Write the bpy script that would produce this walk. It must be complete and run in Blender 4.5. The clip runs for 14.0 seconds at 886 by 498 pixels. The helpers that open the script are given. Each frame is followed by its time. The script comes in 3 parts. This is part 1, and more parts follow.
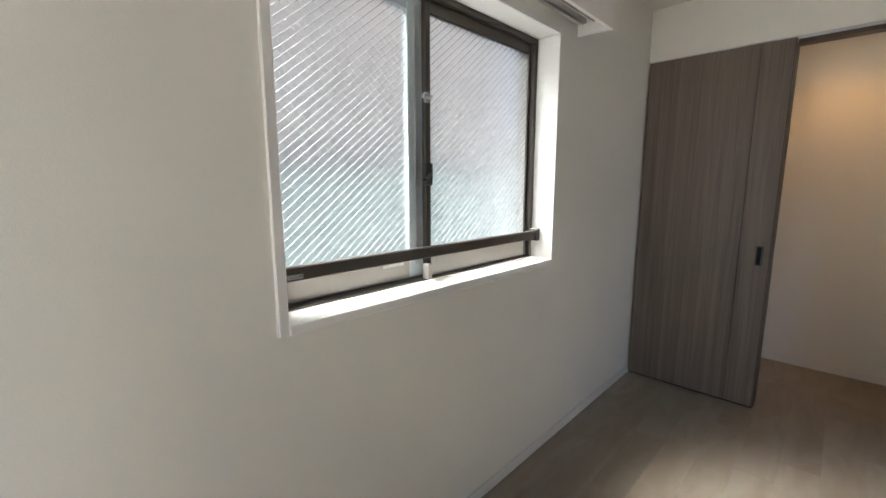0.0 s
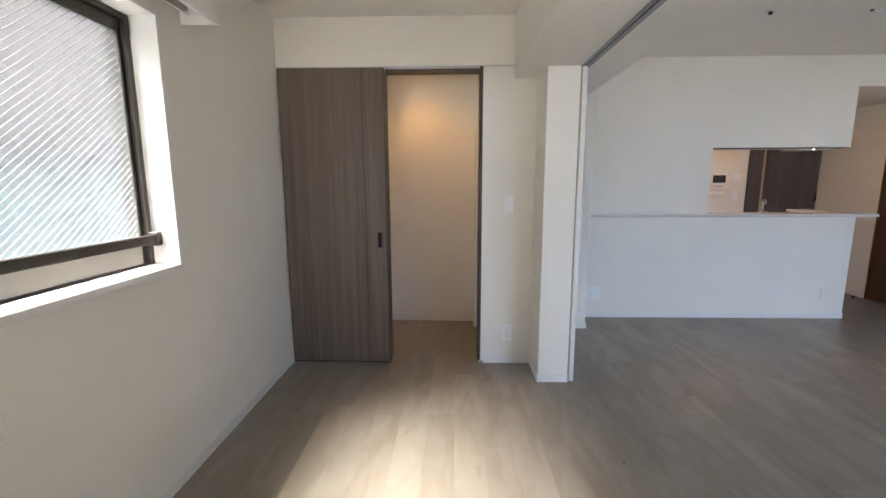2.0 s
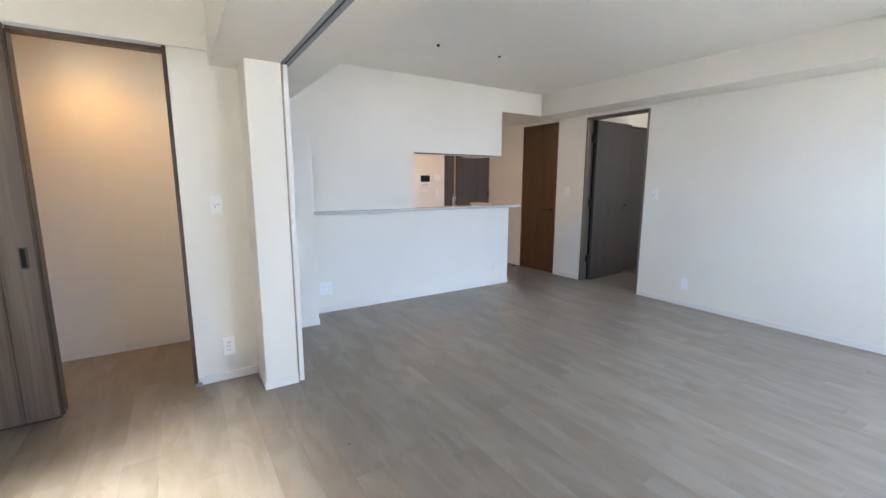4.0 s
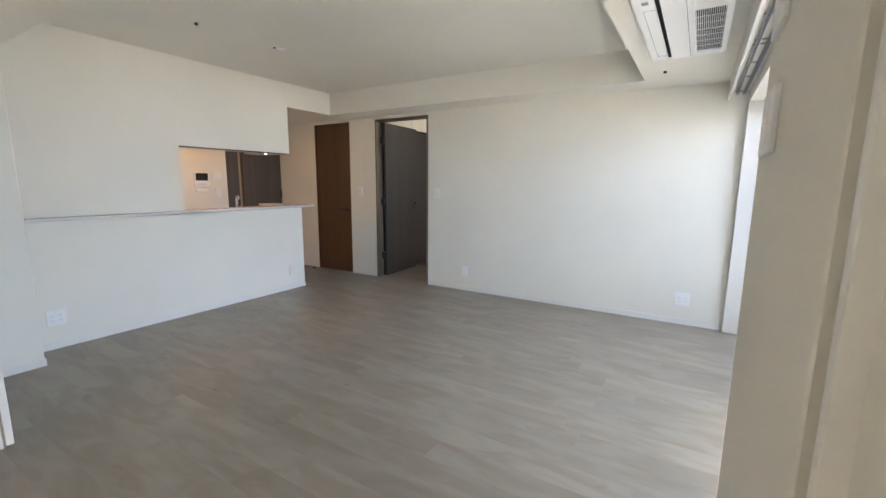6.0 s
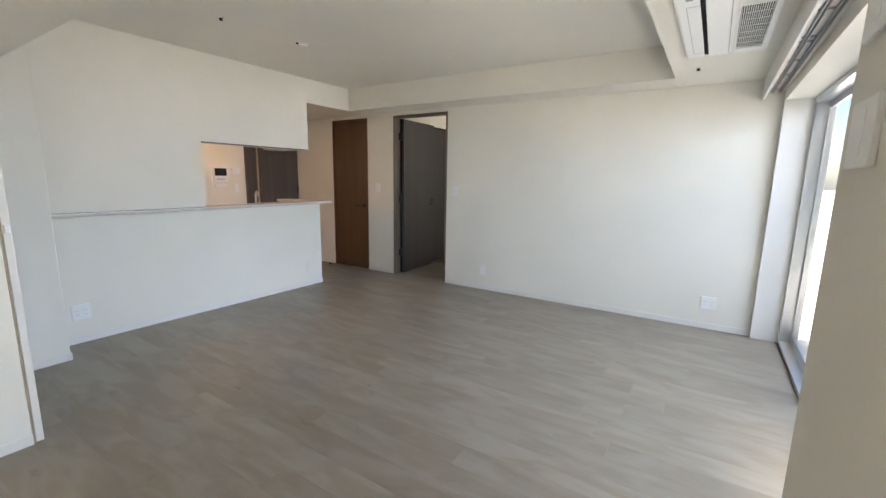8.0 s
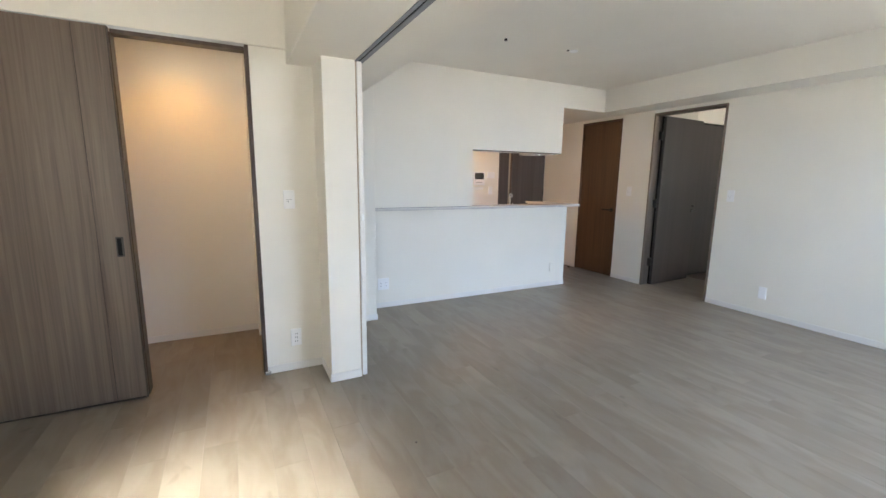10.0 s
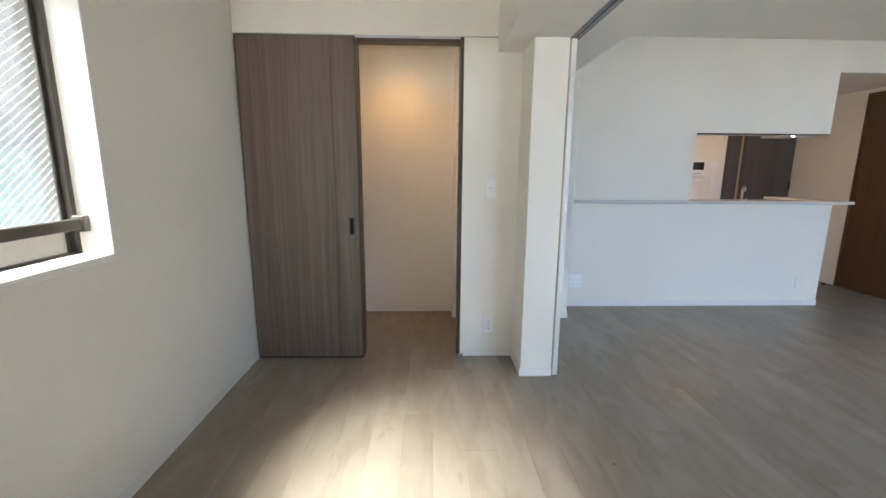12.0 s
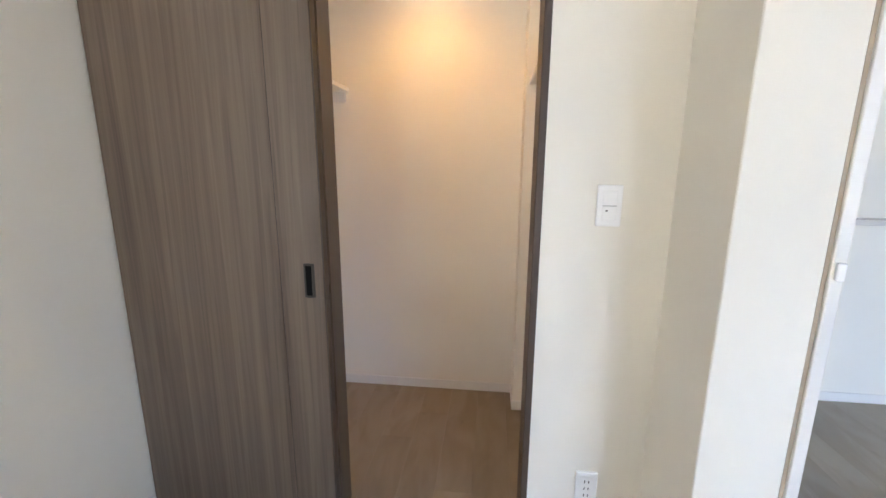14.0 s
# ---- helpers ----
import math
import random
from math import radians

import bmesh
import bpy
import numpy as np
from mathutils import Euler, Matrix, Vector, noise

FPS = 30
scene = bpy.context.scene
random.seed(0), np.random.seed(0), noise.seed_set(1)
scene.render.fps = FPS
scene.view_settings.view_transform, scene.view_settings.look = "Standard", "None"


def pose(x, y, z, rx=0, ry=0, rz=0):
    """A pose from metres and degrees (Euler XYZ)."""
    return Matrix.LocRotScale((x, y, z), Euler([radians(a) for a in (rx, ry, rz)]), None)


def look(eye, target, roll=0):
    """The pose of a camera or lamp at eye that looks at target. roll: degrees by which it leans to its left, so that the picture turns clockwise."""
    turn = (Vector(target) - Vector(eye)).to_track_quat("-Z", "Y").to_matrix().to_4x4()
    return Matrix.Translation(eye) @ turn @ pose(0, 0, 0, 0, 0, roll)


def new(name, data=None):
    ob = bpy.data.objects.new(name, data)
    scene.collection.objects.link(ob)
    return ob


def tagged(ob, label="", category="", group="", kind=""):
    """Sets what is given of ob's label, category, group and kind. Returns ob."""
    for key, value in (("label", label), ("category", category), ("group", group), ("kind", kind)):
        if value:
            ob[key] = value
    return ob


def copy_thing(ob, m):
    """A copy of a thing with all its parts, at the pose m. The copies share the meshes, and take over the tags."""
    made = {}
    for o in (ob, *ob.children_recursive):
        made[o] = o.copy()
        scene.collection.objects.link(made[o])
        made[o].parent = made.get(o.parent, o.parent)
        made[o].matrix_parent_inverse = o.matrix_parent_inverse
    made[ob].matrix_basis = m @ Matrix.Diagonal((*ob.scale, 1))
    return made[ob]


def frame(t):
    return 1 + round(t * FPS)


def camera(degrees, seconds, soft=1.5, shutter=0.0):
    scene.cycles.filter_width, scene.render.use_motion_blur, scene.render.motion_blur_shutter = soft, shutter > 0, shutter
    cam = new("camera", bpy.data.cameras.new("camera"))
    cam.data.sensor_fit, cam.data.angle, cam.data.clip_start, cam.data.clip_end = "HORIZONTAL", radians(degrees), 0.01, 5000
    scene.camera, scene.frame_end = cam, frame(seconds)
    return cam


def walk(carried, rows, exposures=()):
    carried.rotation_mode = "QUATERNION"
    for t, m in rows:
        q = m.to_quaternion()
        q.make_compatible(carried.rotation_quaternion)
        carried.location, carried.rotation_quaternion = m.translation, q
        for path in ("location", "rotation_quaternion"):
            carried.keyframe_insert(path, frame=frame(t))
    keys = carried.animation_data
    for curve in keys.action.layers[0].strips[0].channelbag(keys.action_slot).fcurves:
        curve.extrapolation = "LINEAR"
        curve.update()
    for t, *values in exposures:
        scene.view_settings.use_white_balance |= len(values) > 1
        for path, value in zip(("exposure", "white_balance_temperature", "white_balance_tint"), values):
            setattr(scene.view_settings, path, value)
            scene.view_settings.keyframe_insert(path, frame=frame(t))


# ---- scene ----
cam = camera(93.7, 14.0)
PATH = [
    (0, (0.078, -0.031, 1.338), (-1.287, 1.397, 1.026), 0.02),
    (0.5, (0.132, -0.012, 1.337), (-0.874, 1.689, 1.028), 0.03),
    (1, (0.184, -0.009, 1.334), (-0.482, 1.852, 1.027), -0.14),
    (1.5, (0.254, -0.007, 1.328), (-0.102, 1.937, 1.019), -0.16),
    (2, (0.296, -0.007, 1.323), (0.241, 1.968, 1.012), -0.19),
    (2.5, (0.341, -0.003, 1.322), (0.578, 1.957, 1.005), -0.14),
    (3, (0.387, -0.027, 1.326), (0.909, 1.877, 1.006), -0.07),
    (3.5, (0.438, -0.054, 1.333), (1.234, 1.751, 1.008), 0.03),
    (4, (0.468, -0.074, 1.328), (1.530, 1.590, 1.007), 0.08),
    (4.2, (0.477, -0.087, 1.334), (1.640, 1.508, 1.011), 0.23),
    (6.3, (0.595, -0.189, 1.314), (2.311, 0.787, 0.997), 0.36),
    (6.5, (0.596, -0.180, 1.322), (2.326, 0.771, 1.002), 0.35),
    (7, (0.594, -0.162, 1.335), (2.335, 0.767, 1.009), 0.39),
    (7.2, (0.594, -0.152, 1.341), (2.333, 0.781, 1.013), 0.47),
    (9.3, (0.430, 0.031, 1.345), (1.684, 1.553, 1.007), 0.87),
    (9.5, (0.393, 0.010, 1.340), (1.553, 1.604, 1.006), 0.72),
    (10, (0.355, 0.045, 1.329), (1.241, 1.807, 0.994), 0.72),
    (10.5, (0.329, 0.062, 1.320), (0.944, 1.934, 0.979), 0.45),
    (11, (0.291, 0.059, 1.311), (0.669, 1.993, 0.971), 0.46),
    (11.5, (0.289, 0.060, 1.294), (0.475, 2.021, 0.946), 0.37),
    (12, (0.281, 0.188, 1.292), (0.342, 2.153, 0.920), 0.41),
    (12.5, (0.274, 0.516, 1.298), (0.267, 2.480, 0.917), 0.38),
    (13, (0.313, 0.904, 1.305), (0.245, 2.860, 0.893), 0.39),
    (13.5, (0.331, 1.288, 1.303), (0.206, 3.241, 0.891), 0.38),
    (14, (0.339, 1.687, 1.303), (0.115, 3.632, 0.892), 0.27),
]
walk(cam, [(t, look(eye, target, roll)) for t, eye, target, roll in PATH],
     exposures=[(0.0, 2.75, 5950, 17), (0.7, 2.8, 6000, 17), (1.5, 2.95, 6050, 18), (2.2, 3.28, 6050, 20), (3.0, 3.62, 5950, 17), (4.0, 3.75, 5850, 17), (6.5, 3.47, 6500, 16),
                (9.5, 3.57, 6300, 15), (10.5, 3.78, 6050, 16), (11.5, 3.42, 5850, 14), (12.5, 3.5, 5950, 16), (13.2, 3.8, 5950, 17), (14.0, 3.95, 6000, 18)])

# ------------------------------------------------------------------ light
world = bpy.data.worlds.new("sky")
scene.world = world
world.use_nodes = True
wt = world.node_tree
sky = wt.nodes.new("ShaderNodeTexSky")
sky.sky_type = "NISHITA"
sky.sun_disc = False
sky.sun_elevation, sky.sun_rotation = radians(58), radians(-110)
wt.nodes["Background"].inputs["Strength"].default_value = 0.026
wt.links.new(sky.outputs["Color"], wt.nodes["Background"].inputs["Color"])


def lamp(name, kind, m, energy, colour, **more):
    data = bpy.data.lights.new(name, kind)
    data.energy, data.color = energy, colour
    for key, value in more.items():
        setattr(data, key, value)
    ob = new(name, data)
    ob.matrix_world = m
    return ob


sun = lamp("sun", "SUN", look((-3, 0, 4), (-3 + 0.59, 0.22, 3)), 5.0, (1.0, 0.96, 0.83), angle=radians(37))
# the sky's light over the balcony parapet
balcony_sky = lamp("balcony_sky_light", "AREA", look((3.2, -2.15, 2.03), (2.7, 1.6, 0.2)), 6.6, (0.57, 0.755, 1.0),
                   shape="RECTANGLE", size=4.4, size_y=0.72, spread=radians(135))
# added warm fill for the bedroom, no known source, through an unseen opening
bedroom_fill = lamp("bedroom_balcony_light", "AREA", look((-0.45, -2.3, 1.75), (-0.4, 1.2, 0.5)), 0.17, (1.0, 0.88, 0.66),
                   shape="RECTANGLE", size=1.2, size_y=1.4)
# added faint fill for the side room, from an unseen opening
side_room_fill = lamp("side_room_sky_light", "AREA", look((6.9, 1.36, 1.45), (6.9, 4, 1.0)), 0.02, (0.85, 0.93, 1.0),
                     shape="RECTANGLE", size=1.4, size_y=1.0)

# ------------------------------------------------------------------ materials
def nodes_of(name):
    m = bpy.data.materials.new(name)
    m.use_nodes = True
    return m, m.node_tree, m.node_tree.nodes["Principled BSDF"]


def add(t, kind, **values):
    n = t.nodes.new(kind)
    for key, value in values.items():
        if key in n.inputs:
            n.inputs[key].default_value = value
        else:
            setattr(n, key, value)
    return n


def plain(name, colour, rough=0.5, metal=0.0, grain=0.03, scale=60.0, bump=0.0, spec=0.5):
    """A painted, plastic or metal surface with a slight two-scale variation."""
    m, t, p = nodes_of(name)
    tex = add(t, "ShaderNodeTexCoord")
    fine = add(t, "ShaderNodeTexNoise", Scale=scale, Detail=4.0)
    wide = add(t, "ShaderNodeTexNoise", Scale=2.3, Detail=3.0)
    for n in (fine, wide):
        t.links.new(tex.outputs["Object"], n.inputs["Vector"])
    both = add(t, "ShaderNodeMath", operation="ADD")
    t.links.new(fine.outputs["Fac"], both.inputs[0])
    t.links.new(wide.outputs["Fac"], both.inputs[1])
    ramp = add(t, "ShaderNodeMapRange")
    ramp.inputs[1].default_value, ramp.inputs[2].default_value = 0.6, 1.4
    ramp.inputs[3].default_value, ramp.inputs[4].default_value = 1 - grain, 1 + grain
    t.links.new(both.outputs[0], ramp.inputs[0])
    mul = add(t, "ShaderNodeVectorMath", operation="SCALE")
    mul.inputs[0].default_value = colour
    t.links.new(ramp.outputs[0], mul.inputs["Scale"])
    t.links.new(mul.outputs[0], p.inputs["Base Color"])
    p.inputs["Roughness"].default_value = rough
    p.inputs["Metallic"].default_value = metal
    p.inputs["Specular IOR Level"].default_value = spec
    if bump:
        b = add(t, "ShaderNodeBump", Strength=bump, Distance=0.002)
        t.links.new(fine.outputs["Fac"], b.inputs["Height"])
        t.links.new(b.outputs["Normal"], p.inputs["Normal"])
    return m


def wallpaper(name, colour):
    """Vinyl wallpaper: fine woven relief, hardly any colour change."""
    m, t, p = nodes_of(name)
    tex = add(t, "ShaderNodeTexCoord")
    weave = add(t, "ShaderNodeTexVoronoi", Scale=420.0)
    fine = add(t, "ShaderNodeTexNoise", Scale=170.0, Detail=5.0)
    wide = add(t, "ShaderNodeTexNoise", Scale=1.4, Detail=2.0)
    for n in (weave, fine, wide):
        t.links.new(tex.outputs["Object"], n.inputs["Vector"])
    ramp = add(t, "ShaderNodeMapRange")
    ramp.inputs[1].default_value, ramp.inputs[2].default_value = 0.3, 0.7
    ramp.inputs[3].default_value, ramp.inputs[4].default_value = 0.975, 1.02
    t.links.new(wide.outputs["Fac"], ramp.inputs[0])
    mul = add(t, "ShaderNodeVectorMath", operation="SCALE")
    mul.inputs[0].default_value = colour
    t.links.new(ramp.outputs[0], mul.inputs["Scale"])
    t.links.new(mul.outputs[0], p.inputs["Base Color"])
    mixh = add(t, "ShaderNodeMath", operation="MULTIPLY_ADD")
    mixh.inputs[1].default_value = 0.5
    t.links.new(weave.outputs["Distance"], mixh.inputs[0])
    t.links.new(fine.outputs["Fac"], mixh.inputs[2])
    b = add(t, "ShaderNodeBump", Strength=0.22, Distance=0.0015)
    t.links.new(mixh.outputs[0], b.inputs["Height"])
    t.links.new(b.outputs["Normal"], p.inputs["Normal"])
    p.inputs["Roughness"].default_value = 0.72
    p.inputs["Specular IOR Level"].default_value = 0.25
    return m


def wood(name, dark, light, stretch, rough=0.45, streak=1.0, vary=0.0, bump=0.12, contrast=(0.35, 0.68), wave=0.35, broad=0.45):
    """Wood grain that runs along the axis in which stretch is small."""
    m, t, p = nodes_of(name)
    tex = add(t, "ShaderNodeTexCoord")
    info = add(t, "ShaderNodeObjectInfo")
    shift = add(t, "ShaderNodeMath", operation="MULTIPLY")
    shift.inputs[1].default_value = 37.0
    t.links.new(info.outputs["Random"], shift.inputs[0])
    move = add(t, "ShaderNodeVectorMath", operation="ADD")
    t.links.new(tex.outputs["Object"], move.inputs[0])
    if vary:
        t.links.new(shift.outputs[0], move.inputs[1])
    mp = add(t, "ShaderNodeMapping")
    mp.inputs["Scale"].default_value = stretch
    t.links.new(move.outputs[0], mp.inputs["Vector"])
    grain = add(t, "ShaderNodeTexNoise", Scale=1.0, Detail=6.0, Roughness=0.62, Distortion=wave)
    t.links.new(mp.outputs[0], grain.inputs["Vector"])
    mp2 = add(t, "ShaderNodeMapping")
    mp2.inputs["Scale"].default_value = tuple(0.23 * v for v in stretch)
    t.links.new(move.outputs[0], mp2.inputs["Vector"])
    cloud = add(t, "ShaderNodeTexNoise", Scale=1.0, Detail=3.0, Distortion=0.6)
    t.links.new(mp2.outputs[0], cloud.inputs["Vector"])
    mixf = add(t, "ShaderNodeMix", data_type="FLOAT")
    mixf.inputs[0].default_value = broad
    t.links.new(grain.outputs["Fac"], mixf.inputs[2])
    t.links.new(cloud.outputs["Fac"], mixf.inputs[3])
    ramp = add(t, "ShaderNodeValToRGB")
    ramp.color_ramp.elements[0].position, ramp.color_ramp.elements[1].position = contrast
    ramp.color_ramp.elements[0].color, ramp.color_ramp.elements[1].color = (*dark, 1), (*light, 1)
    t.links.new(mixf.outputs[0], ramp.inputs["Fac"])
    last = ramp.outputs["Color"]
    if vary:
        tone = add(t, "ShaderNodeMapRange")
        tone.inputs[3].default_value, tone.inputs[4].default_value = 1 - vary, 1 + vary
        t.links.new(info.outputs["Random"], tone.inputs[0])
        mul = add(t, "ShaderNodeVectorMath", operation="SCALE")
        t.links.new(last, mul.inputs[0])
        t.links.new(tone.outputs[0], mul.inputs["Scale"])
        last = mul.outputs[0]
    t.links.new(last, p.inputs["Base Color"])
    rr = add(t, "ShaderNodeMapRange")
    rr.inputs[3].default_value, rr.inputs[4].default_value = rough - 0.07, rough + 0.08
    t.links.new(grain.outputs["Fac"], rr.inputs[0])
    t.links.new(rr.outputs[0], p.inputs["Roughness"])
    b = add(t, "ShaderNodeBump", Strength=bump, Distance=0.001)
    t.links.new(grain.outputs["Fac"], b.inputs["Height"])
    t.links.new(b.outputs["Normal"], p.inputs["Normal"])
    return m


PAPER = wallpaper("white_wallpaper", (0.85, 0.82, 0.735))
CEIL = wallpaper("white_ceiling_paper", (0.85, 0.82, 0.74))
TRIM = plain("white_trim", (0.82, 0.80, 0.755), 0.4, grain=0.015)
PLASTIC = plain("white_plastic", (0.90, 0.90, 0.885), 0.35, grain=0.01)
GREYLINE = plain("grey_plastic", (0.32, 0.32, 0.32), 0.5)
# black of real parts, and of the shade put into slots and recesses
DARKHOLE = plain("black_parts_and_hole_shade", (0.005, 0.005, 0.005), 0.6, spec=0.1)
SCREEN = plain("black_screen", (0.01, 0.01, 0.012), 0.12)


def floor_wood(name):
    """Brushed pale oak: plank tones, cloudy figure, soft knots and faint fine grain along y."""
    m, t, p = nodes_of(name)
    tex = add(t, "ShaderNodeTexCoord")
    info = add(t, "ShaderNodeObjectInfo")
    shift = add(t, "ShaderNodeMath", operation="MULTIPLY")
    shift.inputs[1].default_value = 61.0
    t.links.new(info.outputs["Random"], shift.inputs[0])
    move = add(t, "ShaderNodeVectorMath", operation="ADD")
    t.links.new(tex.outputs["Object"], move.inputs[0])
    t.links.new(shift.outputs[0], move.inputs[1])

    def noise(stretch, detail, warp):
        mp = add(t, "ShaderNodeMapping")
        mp.inputs["Scale"].default_value = stretch
        t.links.new(move.outputs[0], mp.inputs["Vector"])
        n = add(t, "ShaderNodeTexNoise", Scale=1.0, Detail=detail, Roughness=0.55, Distortion=warp)
        t.links.new(mp.outputs[0], n.inputs["Vector"])
        return n.outputs["Fac"]

    def ranged(value, a, b, lo, hi):
        n = add(t, "ShaderNodeMapRange", interpolation_type="SMOOTHSTEP")
        for k, v in enumerate((a, b, lo, hi)):
            n.inputs[k + 1].default_value = v
        t.links.new(value, n.inputs[0])
        return n.outputs[0]

    def times(one, two):
        n = add(t, "ShaderNodeMath", operation="MULTIPLY")
        t.links.new(one, n.inputs[0])
        t.links.new(two, n.inputs[1])
        return n.outputs[0]

    cloud = noise((8, 2.4, 8), 2.5, 0.8)
    grain = noise((95, 3.5, 95), 4.0, 0.6)
    knot = noise((9, 4.5, 9), 2.0, 0.4)
    tone = ranged(info.outputs["Random"], 0.0, 1.0, 0.93, 1.06)
    shade = times(times(ranged(cloud, 0.3, 0.7, 0.92, 1.06), ranged(grain, 0.25, 0.75, 0.982, 1.018)),
                  times(ranged(knot, 0.66, 0.78, 1.0, 0.80), tone))
    hue = add(t, "ShaderNodeMix", data_type="RGBA")
    hue.inputs[6].default_value, hue.inputs[7].default_value = (0.258, 0.212, 0.160, 1), (0.275, 0.234, 0.184, 1)
    t.links.new(ranged(cloud, 0.35, 0.65, 0.0, 1.0), hue.inputs[0])
    mul = add(t, "ShaderNodeVectorMath", operation="SCALE")
    t.links.new(hue.outputs[2], mul.inputs[0])
    t.links.new(shade, mul.inputs["Scale"])
    t.links.new(mul.outputs[0], p.inputs["Base Color"])
    t.links.new(ranged(grain, 0.2, 0.8, 0.30, 0.42), p.inputs["Roughness"])
    b = add(t, "ShaderNodeBump", Strength=0.05, Distance=0.001)
    t.links.new(grain, b.inputs["Height"])
    t.links.new(b.outputs["Normal"], p.inputs["Normal"])
    return m


PLANK = floor_wood("pale_oak_floor")
UNDER = plain("floor_joint", (0.18, 0.147, 0.112), 0.5)
DOORWOOD = wood("grey_brown_wood_grain", (0.082, 0.059, 0.042), (0.222, 0.171, 0.127), (50, 50, 0.9), 0.46, bump=0.15, contrast=(0.30, 0.74), wave=1.3, broad=0.38)
EDGEWOOD = wood("dark_brown_edge", (0.06, 0.042, 0.032), (0.105, 0.077, 0.06), (55, 55, 1.0), 0.45)
BANDWOOD = wood("dark_edge_band", (0.036, 0.024, 0.017), (0.066, 0.046, 0.034), (55, 55, 1.0), 0.45)
BROWNDOOR = wood("red_brown_wood", (0.072, 0.036, 0.016), (0.13, 0.067, 0.031), (40, 40, 1.2), 0.45)
GREYDOOR = wood("dark_grey_wood", (0.030, 0.025, 0.023), (0.054, 0.046, 0.042), (30, 30, 0.8), 0.5)
KITCHENDOOR = wood("brown_grey_wood", (0.070, 0.055, 0.049), (0.115, 0.094, 0.085), (30, 30, 0.8), 0.5)
BRONZE = plain("bronze_aluminium", (0.10, 0.088, 0.075), 0.42, metal=0.75, grain=0.03, scale=300)
STEEL = plain("satin_stainless", (0.52, 0.51, 0.49), 0.33, metal=1.0, grain=0.03, scale=300)
SILVER = plain("silver_aluminium", (0.62, 0.63, 0.64), 0.3, metal=0.9, grain=0.02)
CHROME = plain("chrome", (0.75, 0.75, 0.75), 0.08, metal=1.0, grain=0.0)
DARKMETAL = plain("dark_metal", (0.06, 0.055, 0.05), 0.35, metal=0.8)
TAN = plain("tan_gap_fill", (0.42, 0.34, 0.24), 0.6)
BLACKMETAL = plain("black_metal", (0.012, 0.011, 0.010), 0.35, metal=0.3)
WORKTOP = plain("off_white_worktop", (0.66, 0.64, 0.60), 0.22, grain=0.02)
SATIN = plain("champagne_aluminium", (0.42, 0.40, 0.36), 0.35, metal=0.25, grain=0.02, scale=300)
# sash metal with the pale sky light on it put into the colour
SASHLIT = plain("sky_lit_aluminium", (0.62, 0.70, 0.73), 0.35, metal=0.1, grain=0.02, scale=300)
# shade of the door's groove and foot gap, put into the colour
GROOVE = plain("groove_shadow_brown", (0.03, 0.022, 0.018), 0.7)
TRACK = plain("grey_track_metal", (0.26, 0.26, 0.27), 0.4, metal=0.5)
WIRE = plain("bright_wire", (0.5, 0.52, 0.52), 0.45, metal=0.0, grain=0.0)
LABEL = plain("sticker_paper", (0.75, 0.75, 0.73), 0.5)
NEIGHBOUR = plain("pale_render", (0.225, 0.200, 0.192), 0.85, grain=0.08, scale=12)
HEDGE = plain("blue_green_hedge_block", (0.125, 0.180, 0.186), 0.6, grain=0.1, scale=20)
OUTSIDE = plain("concrete_outside", (0.42, 0.41, 0.39), 0.85, grain=0.06)


def glass(name, rough, colour=(1, 1, 1), bump=0.0, ior=1.1):
    m, t, p = nodes_of(name)
    p.inputs["Base Color"].default_value = (*colour, 1)
    p.inputs["Transmission Weight"].default_value = 1.0
    p.inputs["Roughness"].default_value = rough
    p.inputs["IOR"].default_value = ior
    if bump:
        tex = add(t, "ShaderNodeTexCoord")
        n = add(t, "ShaderNodeTexNoise", Scale=55.0, Detail=2.0)
        t.links.new(tex.outputs["Object"], n.inputs["Vector"])
        b = add(t, "ShaderNodeBump", Strength=bump, Distance=0.004)
        t.links.new(n.outputs["Fac"], b.inputs["Height"])
        t.links.new(b.outputs["Normal"], p.inputs["Normal"])
    return m


FROSTED = glass("obscure_wired_glass", 0.43, (0.93, 0.99, 0.98), 0.25, 1.1)
CLEAR = glass("clear_glass", 0.0)


def glow(name, colour, strength):
    m, t, p = nodes_of(name)
    p.inputs["Emission Color"].default_value = (*colour, 1)
    p.inputs["Emission Strength"].default_value = strength
    return m


LAMPWARM = glow("warm_lamp_face", (1.0, 0.72, 0.42), 6.0)
LAMPWHITE = glow("white_lamp_face", (1.0, 0.93, 0.82), 10.0)

# ------------------------------------------------------------------ building blocks
def box(bm, x0, x1, y0, y1, z0, z1, bevel=0.0, seg=1):
    verts = bmesh.ops.create_cube(bm, size=1.0)["verts"]
    for v in verts:
        v.co = Vector((x0 + (v.co.x + 0.5) * (x1 - x0), y0 + (v.co.y + 0.5) * (y1 - y0), z0 + (v.co.z + 0.5) * (z1 - z0)))
    if bevel:
        edges = list({e for v in verts for e in v.link_edges})
        bmesh.ops.bevel(bm, geom=edges, offset=bevel, segments=seg, affect="EDGES", profile=0.5)


def rod(bm, a, b, r, sides=12, r2=None):
    a, b = Vector(a), Vector(b)
    m = Matrix.Translation((a + b) / 2) @ (b - a).to_track_quat("Z", "Y").to_matrix().to_4x4()
    bmesh.ops.create_cone(bm, cap_ends=True, segments=sides, radius1=r, radius2=r if r2 is None else r2, depth=(b - a).length, matrix=m)


